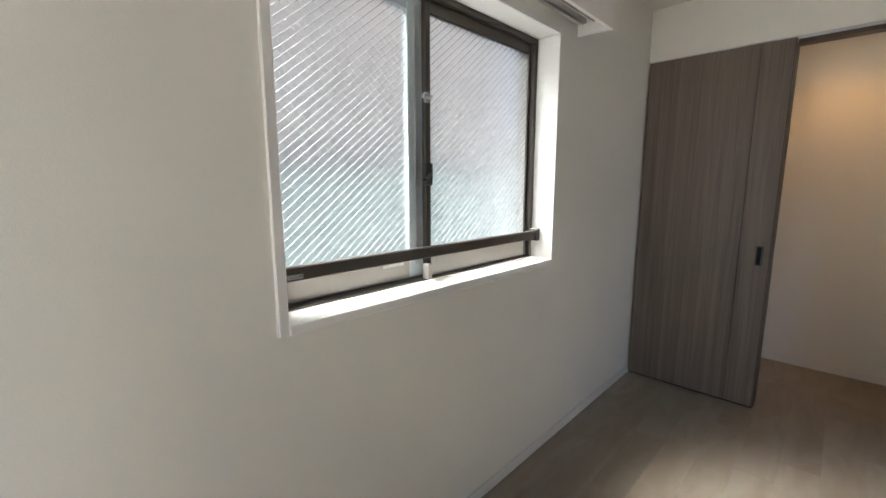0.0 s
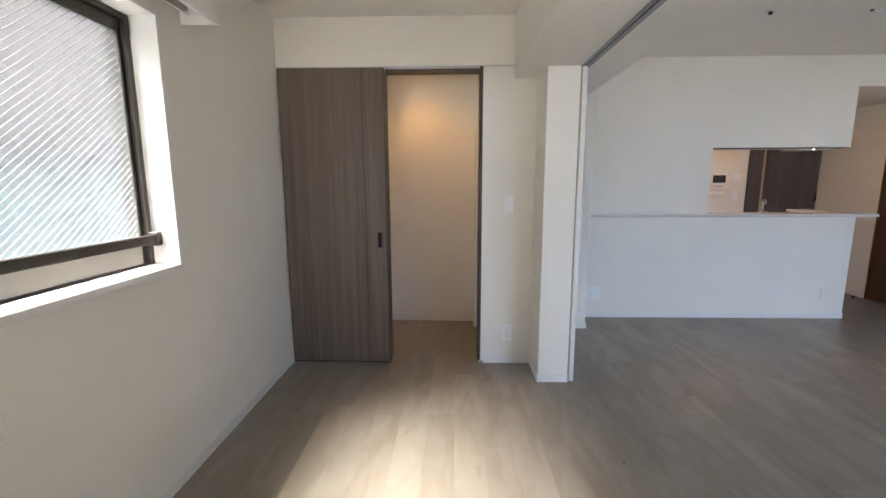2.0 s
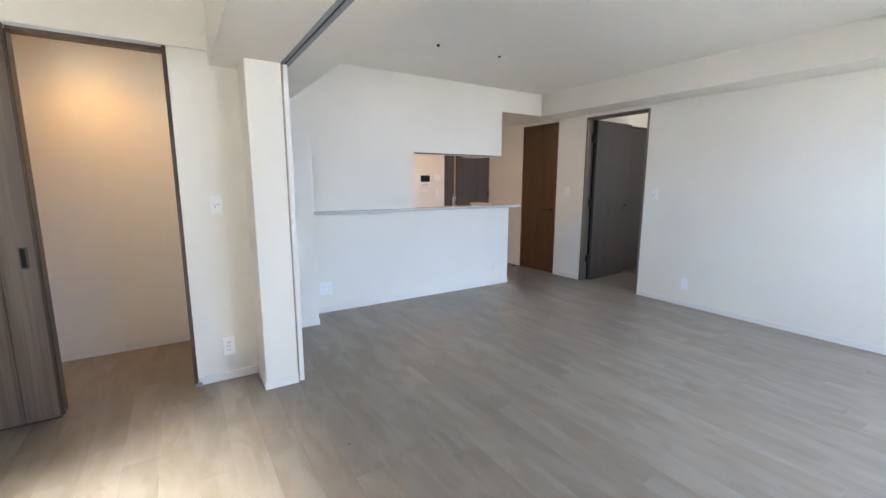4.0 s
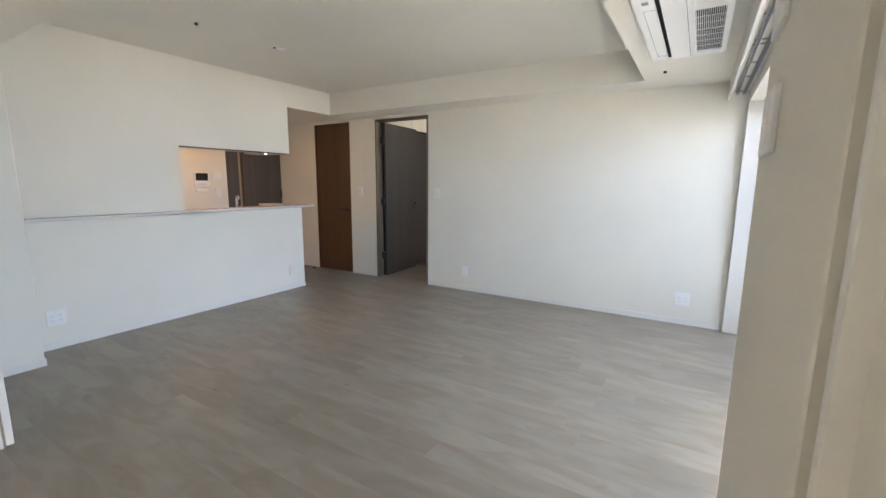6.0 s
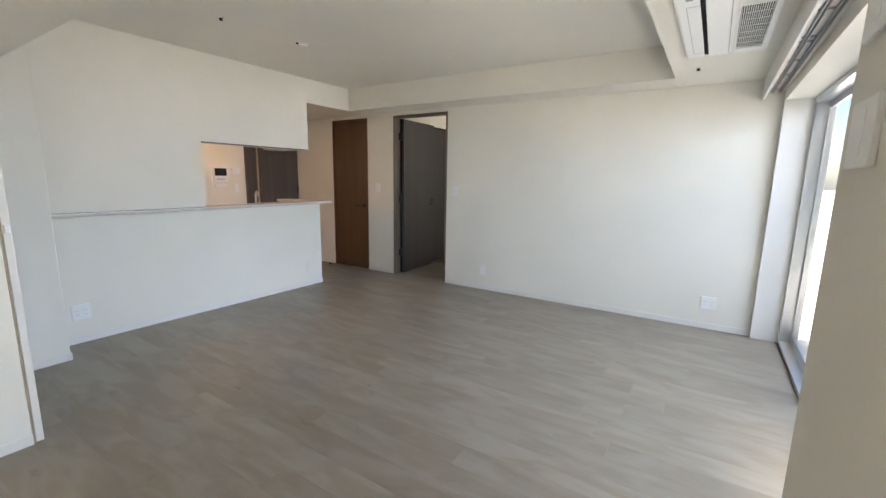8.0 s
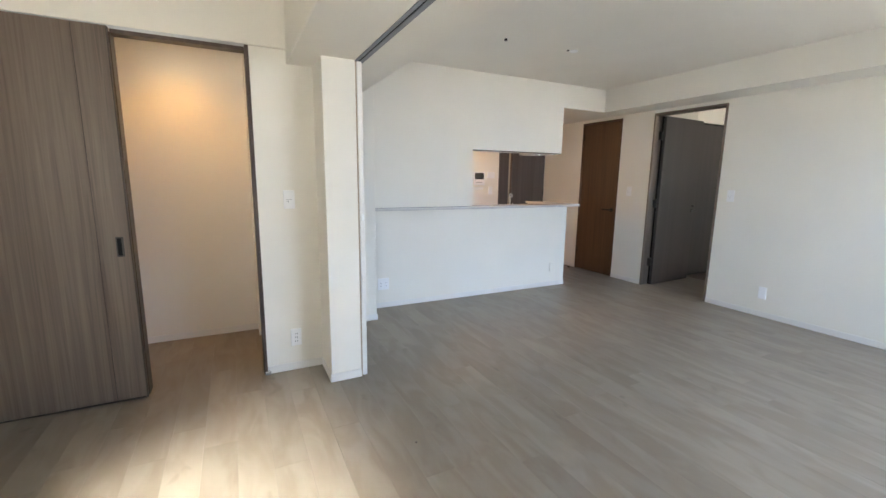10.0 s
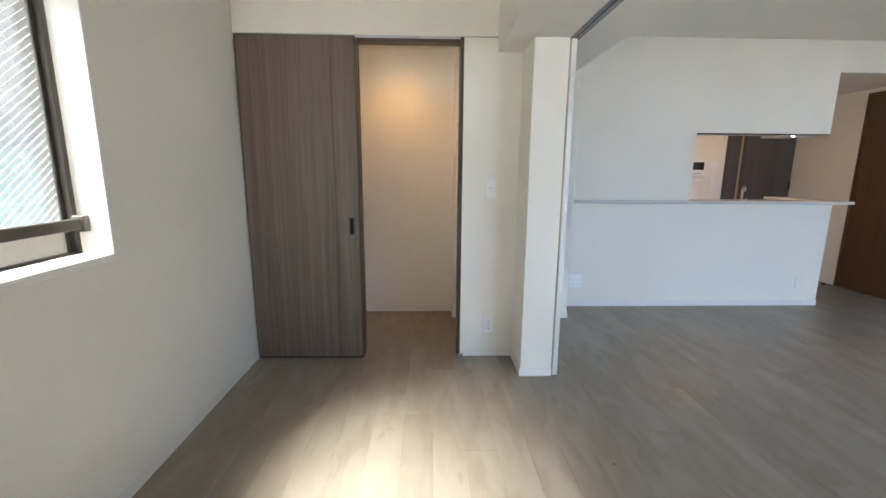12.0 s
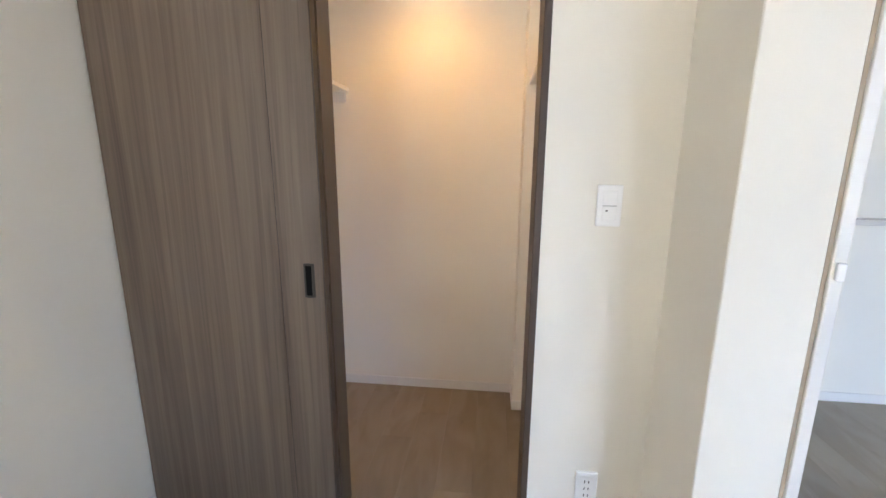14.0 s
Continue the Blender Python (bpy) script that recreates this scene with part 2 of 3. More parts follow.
def tube(bm, points, r, sides=10):
    """A bent pipe through the points."""
    pts = [Vector(q) for q in points]
    rings = []
    for i, q in enumerate(pts):
        way = (pts[min(i + 1, len(pts) - 1)] - pts[max(i - 1, 0)]).normalized()
        turn = way.to_track_quat("Z", "Y").to_matrix()
        rings.append([bm.verts.new(q + turn @ Vector((r * math.cos(k * math.tau / sides), r * math.sin(k * math.tau / sides), 0))) for k in range(sides)])
    for one, two in zip(rings, rings[1:]):
        for k in range(sides):
            bm.faces.new((one[k], one[(k + 1) % sides], two[(k + 1) % sides], two[k]))
    bm.faces.new(rings[0][::-1])
    bm.faces.new(rings[-1])


def mesh_of(name, bm, material):
    bmesh.ops.recalc_face_normals(bm, faces=bm.faces[:])
    data = bpy.data.meshes.new(name)
    bm.to_mesh(data)
    bm.free()
    data.materials.append(material)
    return data


def part(name, bm, material, parent=None, label=""):
    ob = new(name, mesh_of(name, bm, material))
    if parent is not None:
        ob.parent = parent
    return tagged(ob, label)


def boxes(name, material, spans, parent=None, label="", bevel=0.0, seg=1):
    """One mesh of boxes (x0, x1, y0, y1, z0, z1)."""
    bm = bmesh.new()
    for s in spans:
        box(bm, *s, bevel=bevel, seg=seg)
    return part(name, bm, material, parent, label)


def thing(name, label, category, group="", kind=""):
    return tagged(new(name), label, category, group, kind)


def structure(name, material, spans, label, category, bevel=0.0):
    return tagged(boxes(name, material, spans, bevel=bevel), label, category, kind="structure")


# ------------------------------------------------------------------ the plan, in metres
WX = -0.914            # inner face of the side-window wall
CY = 2.94              # closet wall
RX = 5.015             # wall with the two doors
KY = 4.033             # kitchen front wall
BAL = -0.472           # inner face of the balcony window wall
BED_Z, LIV_Z, SOF_Z, BEAM_Z = 2.415, 2.45, 2.18, 2.02
STUB_Y = -0.297        # face of the wall stub at the balcony end
SIDE = (0.431, 1.748, 0.98, 1.993)   # side window: y0, y1, z0, z1

floor = structure("floor", UNDER, [(-1.06, 8.0, -0.81, 6.6, -0.2, -0.0055)], "pale greige oak plank floor, matt and empty", "floor")

y0, y1, z0, z1 = SIDE
ya, yb, za, zb = y0 - 0.024, y1 + 0.024, z0 - 0.024, z1 + 0.024
structure("wall_west", PAPER, [(WX - 0.2, WX, -0.9, ya, 0, 2.6), (WX - 0.2, WX, yb, 4.1, 0, 2.6), (WX - 0.2, WX, ya, yb, 0, za), (WX - 0.2, WX, ya, yb, zb, 2.6)],
          "white wallpapered wall with the side window", "wall")
structure("wall_closet", PAPER, [(0.489, 0.856, CY, 3.06, 0, 2.1)], "white wallpapered wall strip beside the closet opening", "wall")
structure("wall_closet_lintel", PAPER, [(WX, 0.856, CY - 0.012, 3.06, 2.103, 2.6)], "white wallpapered wall above the closet door", "wall")
structure("wall_closet_inner", PAPER, [(WX, -0.20, CY + 0.06, 3.045, 0, 2.1)], "white wall behind the sliding closet door", "wall")
structure("wall_pocket", PAPER, [(0.856, 1.055, 2.641, 4.3, 0, BEAM_Z)], "white wallpapered pillar between bedroom and living room", "pillar", bevel=0.003)
structure("wall_closet_side", PAPER, [(0.484, 0.853, 3.73, 4.1, 0, 2.6), (0.60, 0.853, 3.063, 3.73, 0, 2.6)], "white closet side wall", "wall")
structure("wall_closet_back", PAPER, [(WX, 0.484, 3.90, 4.1, 0, 2.6)], "white closet back wall lit by a warm lamp", "wall")
structure("beam", CEIL, [(0.70, 1.362, -0.9, 3.698, BEAM_Z, 2.6)], "white papered beam over the sliding partition", "beam", bevel=0.004)
structure("wall_column", PAPER, [(1.058, 1.50, 3.70, 4.3, 0, 2.6)], "white wallpapered column beside the kitchen wall", "column", bevel=0.003)
structure("wall_kitchen", PAPER, [(1.50, 4.10, KY, KY + 0.11, 0, 1.005), (1.50, 2.71, KY, KY + 0.11, 1.005, 2.6)], "white kitchen wall below and beside the pass-through", "wall")
structure("wall_kitchen_upper", PAPER, [(2.71, 3.957, KY, KY + 0.11, 1.645, 2.6)], "white upper kitchen wall over the pass-through", "wall")
structure("wall_kitchen_lintel", PAPER, [(3.957, RX, KY, KY + 0.11, SOF_Z, 2.6)], "white lintel over the kitchen passage", "wall")
structure("wall_east", PAPER, [(RX, RX + 0.12, BAL, 2.745, 0, 2.6), (RX, RX + 0.12, 3.60, 4.07, 0, 2.6), 
                               (RX, RX + 0.12, 2.745, 3.60, 2.14, 2.6), (RX, RX + 0.12, 4.07, 4.765, 2.14, 2.6)], "white wallpapered wall with two doors", "wall")
structure("wall_hall_end", PAPER, [(RX, RX + 0.12, 4.765, 5.70, 0, 2.6)], "beige-lit wallpapered wall at the end of the passage", "wall")
structure("wall_kitchen_back", PAPER, [(1.0, RX, 5.60, 5.70, 0, 2.6)], "white kitchen back wall with the intercom", "wall")
structure("wall_kitchen_west", PAPER, [(0.9, 1.0, 4.3, 5.70, 0, 2.6)], "plain white kitchen side wall", "wall")
structure("wall_stub", PAPER, [(1.121, 1.825, -0.9, STUB_Y, 0, 2.6)], "white wallpapered wall stub at the balcony side", "wall", bevel=0.003)
structure("wall_groove", PAPER, [(1.066, 1.121, -0.9, STUB_Y - 0.05, 0, 2.6)], "narrow wall strip behind the receiving groove", "wall")
structure("wall_bedroom_return", PAPER, [(0.90, 1.066, -0.9, STUB_Y - 0.022, 0, 2.6)], "white wallpapered wall return beside the receiving jamb", "wall")
# unseen wall; its opening is added to let the bedroom fill lamp in
structure("wall_south", PAPER, [(WX, -0.84, -0.98, -0.9, 0, 2.6), (-0.10, 0.90, -0.98, -0.9, 0, 2.6), (-0.84, -0.10, -0.98, -0.9, 2.0, 2.6)], "white bedroom wall round an unseen opening added for the fill light", "wall")
structure("wall_balcony", PAPER, [(1.825, 5.25, -0.80, BAL, 2.0, 2.6), (4.995, 5.25, -0.80, BAL - 0.001, 0, 2.0)], "white wall over the balcony windows", "wall")
structure("ceiling_bedroom", CEIL, [(WX - 0.1, 0.70, -0.95, 3.06, BED_Z, 2.7)], "white papered bedroom ceiling", "ceiling")
structure("ceiling_living", CEIL, [(1.362, 4.63, 0.293, KY, LIV_Z, 2.7)], "white papered living room ceiling", "ceiling")
structure("ceiling_soffit_east", CEIL, [(4.63, RX, 0.293, KY, SOF_Z, 2.7)], "white dropped ceiling edge over the two doors", "ceiling")
structure("ceiling_soffit_south", CEIL, [(1.362, RX, -0.325, 0.293, SOF_Z, 2.7)], "white dropped ceiling edge with the air conditioner", "ceiling")
structure("ceiling_curtain_recess", CEIL, [(1.362, RX, BAL, -0.325, 2.085, 2.7)], "white ceiling over the curtain rails", "ceiling")
structure("ceiling_kitchen", CEIL, [(0.95, 5.1, KY + 0.11, 5.70, SOF_Z, 2.7)], "low white kitchen ceiling", "ceiling")
structure("ceiling_closet", CEIL, [(WX, 0.60, 3.06, 3.9, 2.30, 2.6)], "white closet ceiling", "ceiling")
# the dim room behind the open door
# the gap from 6.2 to 7.6 is added for the fill lamp
structure("wall_side_room", PAPER, [(8.0, 8.1, 1.5, 4.5, 0, 2.6), (RX + 0.12, 8.1, 4.4, 4.5, 0, 2.6), (RX + 0.12, 6.2, 1.4, 1.5, 0, 2.6), (7.6, 8.1, 1.4, 1.5, 0, 2.6), (6.2, 7.6, 1.4, 1.5, 0, 0.95), (6.2, 7.6, 1.4, 1.5, 1.95, 2.6), (RX + 0.14, 7.99, 3.74, 3.80, 2.115, 2.39), (RX + 0.14, 5.945, 3.67, 3.74, 0, 2.39), (5.945, 7.99, 3.667, 3.74, 2.115, 2.39)], "plain white walls of the dim room behind the open door", "wall")
structure("ceiling_side_room", CEIL, [(RX + 0.12, 8.1, 1.4, 4.5, 2.4, 2.6)], "plain white ceiling of the dim room", "ceiling")


def baseboard(spans, label="thin white baseboard along the wall"):
    for s in spans:
        tagged(boxes("baseboard", TRIM, [s], bevel=0.002), label, "baseboard", kind="structure")


B, T = 0.055, 0.007
baseboard([(WX, WX + T, -0.9, CY - 0.03, 0, B), (0.495, 0.856 - T, CY - T, CY, 0, B), (0.856 - T, 0.856, 2.641, CY, 0, B), (0.856 - T, 1.055, 2.641 - T, 2.641, 0, B),
           (1.50, 4.10, KY - T, KY, 0, B), (1.11, 1.50 + T, 3.70 - T, 3.70, 0, B), (1.50, 1.50 + T, 3.70, KY - T, 0, B), (4.10, 4.10 + T, KY - T, KY + 0.11, 0, B),
           (RX - T, RX, BAL, 2.745, 0, B), (RX - T, RX, 3.60, 4.07, 0, B), (RX - T, RX, 4.765, 5.6, 0, B),
           (WX, 0.484 - T, 3.9 - T, 3.9, 0, B), (0.484 - T, 0.484, 3.73 - T, 3.9, 0, B), (0.484, 0.60 - T, 3.73 - T, 3.73, 0, B), (0.60 - T, 0.60, 3.065, 3.73, 0, B)])

# ------------------------------------------------------------------ side window
def side_window():
    w = tagged(new("window_1"), "bronze aluminium sliding window with obscure wired glass and a white reveal", "window", kind="structure")
    y0, y1, z0, z1 = SIDE
    c, d = 0.027, 0.012      # white casing that stands proud of the wall
    boxes("casing", TRIM, [(WX - 0.098, WX + d, y0 - c, y0, z0 - c, z1 + c), (WX - 0.098, WX + d, y1, y1 + c, z0 - c, z1 + c),
                           (WX - 0.098, WX + d, y0, y1, z1, z1 + c)], w, "white window reveal", bevel=0.002)
    boxes("window_sill", TRIM, [(WX - 0.098, WX + d + 0.004, y0, y1, z0 - c, z0)], w, "bright white sill board", bevel=0.002)
    x0, x1 = WX - 0.19, WX - 0.10
    f = 0.022
    fr = boxes("window_frame", BRONZE, [(x0, x1, y0, y0 + f, z0, z1), (x0, x1, y1 - f, y1, z0, z1), (x0, x1, y0 + f, y1 - f, z1 - f, z1), (x0, x1 - 0.02, y0 + f, y1 - f, z0, z0 + 0.004),
                                        (x1 - 0.02, x1, y0 + f, y1 - f, z0, z0 + 0.006), (x1 - 0.052, x1 - 0.046, y0 + f, y1 - f, z0 + 0.004, z0 + 0.009)], w, "bronze outer frame with tracks", bevel=0.0015)
    mid = 1.05
    def sash(name, ya, yb, xa, xb, stile_l, stile_r, metal=BRONZE):
        s = boxes(name, metal, [(xa, xb, ya, ya + stile_l, z0 + 0.01, z1 - f), (xa, xb, yb - stile_r, yb, z0 + 0.01, z1 - f),
                                 (xa, xb, ya + stile_l, yb - stile_r, z1 - f - 0.045, z1 - f)], w, "bronze sash", bevel=0.002)
        boxes("bottom_rail", SATIN, [(xa, xb, ya + stile_l, yb - stile_r, z0 + 0.009, z0 + 0.105)], s, "satin silver bottom rail", bevel=0.002)
        boxes("glazing_bead", BRONZE, [(xa + 0.004, xb - 0.004, ya + stile_l, yb - stile_r, z0 + 0.105, z0 + 0.113)], s)
        g = boxes("pane", FROSTED, [((xa + xb) / 2 - 0.003, (xa + xb) / 2 + 0.003, ya + stile_l, yb - stile_r, z0 + 0.113, z1 - f - 0.045)], s, "obscure wired glass")
        g.visible_shadow = False
        # slanting wires in the pane, both ways
        gx = (xa + xb) / 2 + 0.0045
        a, b, lo, hi = ya + stile_l, yb - stile_r, z0 + 0.113, z1 - f - 0.045
        for way in (1, -1):
            bm = bmesh.new()
            n = int((b - a + hi - lo) / 0.0275)
            for i in range(1, n):
                # the line z = k + way * y * 0.82 clipped to the pane
                k = lo - (0.82 * (b - a) if way > 0 else 0) + i * 0.0275
                ends = []
                for yy in (a, b):
                    zz = k + 0.82 * ((yy - a) if way > 0 else (yy - a) * -1)
                    if lo <= zz <= hi:
                        ends.append((yy, zz))
                for zz in (lo, hi):
                    yy = a + (zz - k) / (0.82 * way)
                    if a < yy < b:
                        ends.append((yy, zz))
                if len(ends) >= 2 and (Vector(ends[0]) - Vector(ends[1])).length > 0.01:
                    r = 0.0016 if way > 0 else 0.0005
                    rod(bm, (gx, *ends[0]), (gx, *ends[1]), r, 5)
            o = part("wire", bm, WIRE, g, "bright slanting wires in the glass")
            o["kind"] = "stuff"
        return s
    sl = sash("sash", y0 + 0.004, mid + 0.012, x0 + 0.012, x0 + 0.038, 0.05, 0.075, SASHLIT)
    sr = sash("sash", mid - 0.006, y1 - 0.012, x1 - 0.044, x1 - 0.022, 0.025, 0.026)
    boxes("weather_strip", SILVER, [(x0 + 0.038, x0 + 0.043, mid - 0.033, mid - 0.018, z0 + 0.06, z1 - 0.05)], sl, "silver inner edge")
    # crescent lock and the small stop above it
    bm = bmesh.new()
    box(bm, x1 - 0.022, x1 + 0.004, mid - 0.03, mid + 0.006, 1.33, 1.41, 0.004)
    tube(bm, [(x1 + 0.002, mid - 0.012, 1.37), (x1 + 0.012, mid - 0.024, 1.362), (x1 + 0.016, mid - 0.042, 1.348), (x1 + 0.014, mid - 0.06, 1.352)], 0.006)
    part("latch", bm, DARKMETAL, sr, "dark crescent latch")
    bm = bmesh.new()
    box(bm, x1 - 0.022, x1 - 0.008, mid - 0.018, mid + 0.002, 1.622, 1.658, 0.003)
    rod(bm, (x1 - 0.006, mid - 0.034, 1.640), (x1 - 0.006, mid + 0.006, 1.640), 0.008)
    part("stop_lock", bm, SILVER, sr, "small silver stop lock")
    boxes("guide_block", SATIN, [(x1 - 0.02, x1 + 0.012, mid - 0.03, mid - 0.006, z0 + 0.004, z0 + 0.062)], sr, "pale plastic guide", bevel=0.003)
    # the low guard rail across the reveal
    rail = boxes("guard_rail", BRONZE, [(x1 + 0.012, x1 + 0.034, y0 + 0.004, y1 - 0.004, 1.072, 1.112)], w, "bronze guard rail across the sill", bevel=0.003)
    boxes("rail_bracket", BRONZE, [(x1 + 0.002, x1 + 0.045, y1 - 0.03, y1 - 0.002, 1.064, 1.122)], rail, bevel=0.003)
    boxes("rail_bracket", BRONZE, [(x1 + 0.002, x1 + 0.045, y0 + 0.002, y0 + 0.03, 1.064, 1.122)], rail, bevel=0.003)
    boxes("sticker", GREYLINE, [(x1 + 0.034, x1 + 0.0346, y0 + 0.035, y0 + 0.085, 1.078, 1.092)], rail, "small dark printed sticker")
    boxes("print_bar", LABEL, [(x1 + 0.0346, x1 + 0.0349, y0 + 0.038, y0 + 0.082, 1.080, 1.0815), (x1 + 0.0346, x1 + 0.0349, y0 + 0.038, y0 + 0.070, 1.0845, 1.086), (x1 + 0.0346, x1 + 0.0349, y0 + 0.038, y0 + 0.078, 1.0885, 1.090)], rail)
    st = boxes("sticker", LABEL, [(x0 + 0.038, x0 + 0.0386, 0.86, 0.955, z0 + 0.06, z0 + 0.082)], sl, "small printed sticker")
    boxes("print_bar", GREYLINE, [(x0 + 0.0386, x0 + 0.0389, 0.868, 0.92, z0 + 0.071, z0 + 0.074), (x0 + 0.0386, x0 + 0.0389, 0.93, 0.936, z0 + 0.069, z0 + 0.075), (x0 + 0.0386, x0 + 0.0389, 0.942, 0.948, z0 + 0.069, z0 + 0.075)], sl)
    return w


side_window()


def curtain_box():
    t = thing("curtain_box", "white wooden curtain box with a double rail over the side window", "curtain box")
    x1, ya, yb, za = WX + 0.165, 0.24, 1.945, 2.022
    boxes("front_board", TRIM, [(x1 - 0.018, x1, ya, yb, za, BED_Z)], t, bevel=0.002)
    boxes("end_board", TRIM, [(WX, x1 - 0.018, yb - 0.018, yb, za, BED_Z)], t, bevel=0.002)
    boxes("end_board", TRIM, [(WX, x1 - 0.018, ya, ya + 0.018, za, BED_Z)], t, bevel=0.002)
    boxes("top_board", TRIM, [(WX, x1 - 0.018, ya + 0.018, yb - 0.018, za + 0.055, za + 0.07)], t)
    for x in (WX + 0.055, WX + 0.105):
        r = boxes("curtain_rail", STEEL, [(x - 0.008, x - 0.004, ya + 0.03, yb - 0.06, za + 0.033, za + 0.055), (x + 0.004, x + 0.008, ya + 0.03, yb - 0.06, za + 0.033, za + 0.055),
                                          (x - 0.004, x + 0.004, ya + 0.03, yb - 0.06, za + 0.05, za + 0.055)], t, "metal curtain rail")
        boxes("rail_end", PLASTIC, [(x - 0.01, x + 0.01, yb - 0.06, yb - 0.045, za + 0.03, za + 0.055)], r, bevel=0.002)
    for y in (0.5, 1.1, 1.7):
        boxes("rail_clip", STEEL, [(WX + 0.04, WX + 0.12, y, y + 0.02, za + 0.0555, za + 0.059)], t)


curtain_box()

# ------------------------------------------------------------------ closet front: frame and sliding door
def closet_front():
    fr = tagged(new("door_frame_1"), "grey-brown wood frame of the closet opening", "door frame", kind="structure")
    boxes("jamb", EDGEWOOD, [(0.467, 0.489, CY - 0.006, 3.064, 0.004, 2.1)], fr, bevel=0.002)
    boxes("lintel", EDGEWOOD, [(-0.178, 0.467, CY + 0.012, 3.03, 2.07, 2.1)], fr, bevel=0.001)
    boxes("jamb", EDGEWOOD, [(-0.199, -0.178, CY + 0.012, 3.049, 0.004, 2.075)], fr, bevel=0.001)
    tr = boxes("top_track", SILVER, [(WX + 0.004, 0.467, CY - 0.004, CY - 0.001, 2.094, 2.103), (WX + 0.004, 0.467, CY + 0.006, CY + 0.010, 2.090, 2.103)], fr, "thin metal head track")
    boxes("track_slot", DARKHOLE, [(WX + 0.004, 0.467, CY - 0.001, CY + 0.006, 2.0975, 2.1025)], fr)
    boxes("floor_stop", GREYLINE, [(0.47, 0.51, CY - 0.022, CY - 0.006, 0.0, 0.022)], fr, "small grey corner guard", bevel=0.003)
    d = tagged(new("sliding_door"), "half-open grey-brown wood-grain sliding closet door with a groove", "door")
    xa, xb, ya, yb = -0.905, -0.182, 2.912, 2.946
    body = boxes("leaf", DOORWOOD, [(xa + 0.002, -0.3312, ya, yb, 0.016, 2.092), (-0.3288, xb - 0.004, ya, yb, 0.016, 2.092)], d, bevel=0.0015)
    boxes("groove", GROOVE, [(-0.3312, -0.3288, ya + 0.0025, yb, 0.008, 2.092)], d, "narrow groove with its shade painted dark brown")
    boxes("edge_band", BANDWOOD, [(xb - 0.004, xb, ya + 0.0005, yb, 0.008, 2.092)], d, "dark brown edge band")
    # added strip that darkens the gap under the leaf like its shadow
    boxes("bottom_strip", GROOVE, [(xa + 0.002, xb - 0.0045, ya + 0.002, yb, 0.007, 0.016)], d, "dark strip painted for the shadow gap under the leaf")
    pull = boxes("recessed_pull", DARKMETAL, [(-0.250, -0.244, ya - 0.0015, ya + 0.01, 0.872, 0.984), (-0.224, -0.214, ya - 0.0015, ya + 0.01, 0.872, 0.984), (-0.244, -0.224, ya - 0.0015, ya + 0.01, 0.977, 0.985),
                                              (-0.244, -0.224, ya - 0.0015, ya + 0.01, 0.87, 0.878)], d, "dark metal recessed pull", bevel=0.0007)
    boxes("recess", DARKHOLE, [(-0.244, -0.224, ya - 0.0005, ya + 0.01, 0.878, 0.977)], pull, "black face for the shade in the recess")
    boxes("floor_guide", PLASTIC, [(xa - 0.006, xa + 0.006, ya - 0.012, ya - 0.002, 0.0, 0.02)], d, bevel=0.002)


closet_front()


def closet_inside():
    t = thing("closet_shelf", "white closet shelf board along the side wall", "shelf")
    boxes("board", TRIM, [(WX, -0.41, 3.07, 3.895, 1.655, 1.675)], t, bevel=0.002)
    boxes("cleat", TRIM, [(WX, -0.43, 3.875, 3.899, 1.605, 1.655)], t)
    t = thing("closet_shelf", "narrow white shelf ledge on the other closet wall", "shelf")
    boxes("board", TRIM, [(0.497, 0.60, 3.075, 3.728, 1.650, 1.670)], t, bevel=0.002)
    l = thing("downlight", "warm round downlight in the closet ceiling", "lamp")
    bm = bmesh.new()
    rod(bm, (0.02, 3.55, 2.292), (0.02, 3.55, 2.3), 0.055, 28)
    part("ring", bm, TRIM, l)
    bm = bmesh.new()
    rod(bm, (0.02, 3.55, 2.290), (0.02, 3.55, 2.2925), 0.042, 28)
    part("lens", bm, LAMPWARM, l, "glowing warm lens")


closet_inside()
lamp("closet_lamp", "SPOT", look((0.02, 3.55, 2.285), (0.02, 3.62, 0)), 1.8, (1.0, 0.48, 0.08), spot_size=radians(128), spot_blend=0.85, shadow_soft_size=0.045)

# ------------------------------------------------------------------ sliding partition
def partition():
    t = thing("sliding_partition", "white sliding partition panel pushed back into its pocket", "door")
    boxes("panel", TRIM, [(1.065, 1.094, 2.636, 3.69, 0.008, BEAM_Z - 0.006)], t, bevel=0.002)
    # added strip; how the open groove is lit is put into its tan
    boxes("filler_strip", TAN, [(1.0555, 1.0645, 2.643, 3.68, 0.0, BEAM_Z - 0.006)], t, "tan strip standing in for the lit groove beside the pillar")
    boxes("pull_tab", PLASTIC, [(1.070, 1.088, 2.624, 2.636, 1.058, 1.098)], t, "small white pull tab", bevel=0.003)
    tr = tagged(new("partition_track"), "grey metal ceiling track with a black slot under the beam", "track")
    boxes("profile", TRACK, [(1.057, 1.077, -0.28, 3.69, BEAM_Z - 0.004, BEAM_Z + 0.001), (1.086, 1.112, -0.28, 3.69, BEAM_Z - 0.004, BEAM_Z + 0.001)], tr)
    boxes("slot", DARKHOLE, [(1.077, 1.086, -0.28, 3.69, BEAM_Z - 0.0015, BEAM_Z + 0.001)], tr, "black slot")
    j = tagged(new("partition_jamb"), "white receiving jamb for the sliding partition", "door frame", kind="structure")
    boxes("jamb", TRIM, [(1.048, 1.067, STUB_Y - 0.045, STUB_Y, 0, BEAM_Z)], j, bevel=0.0015)
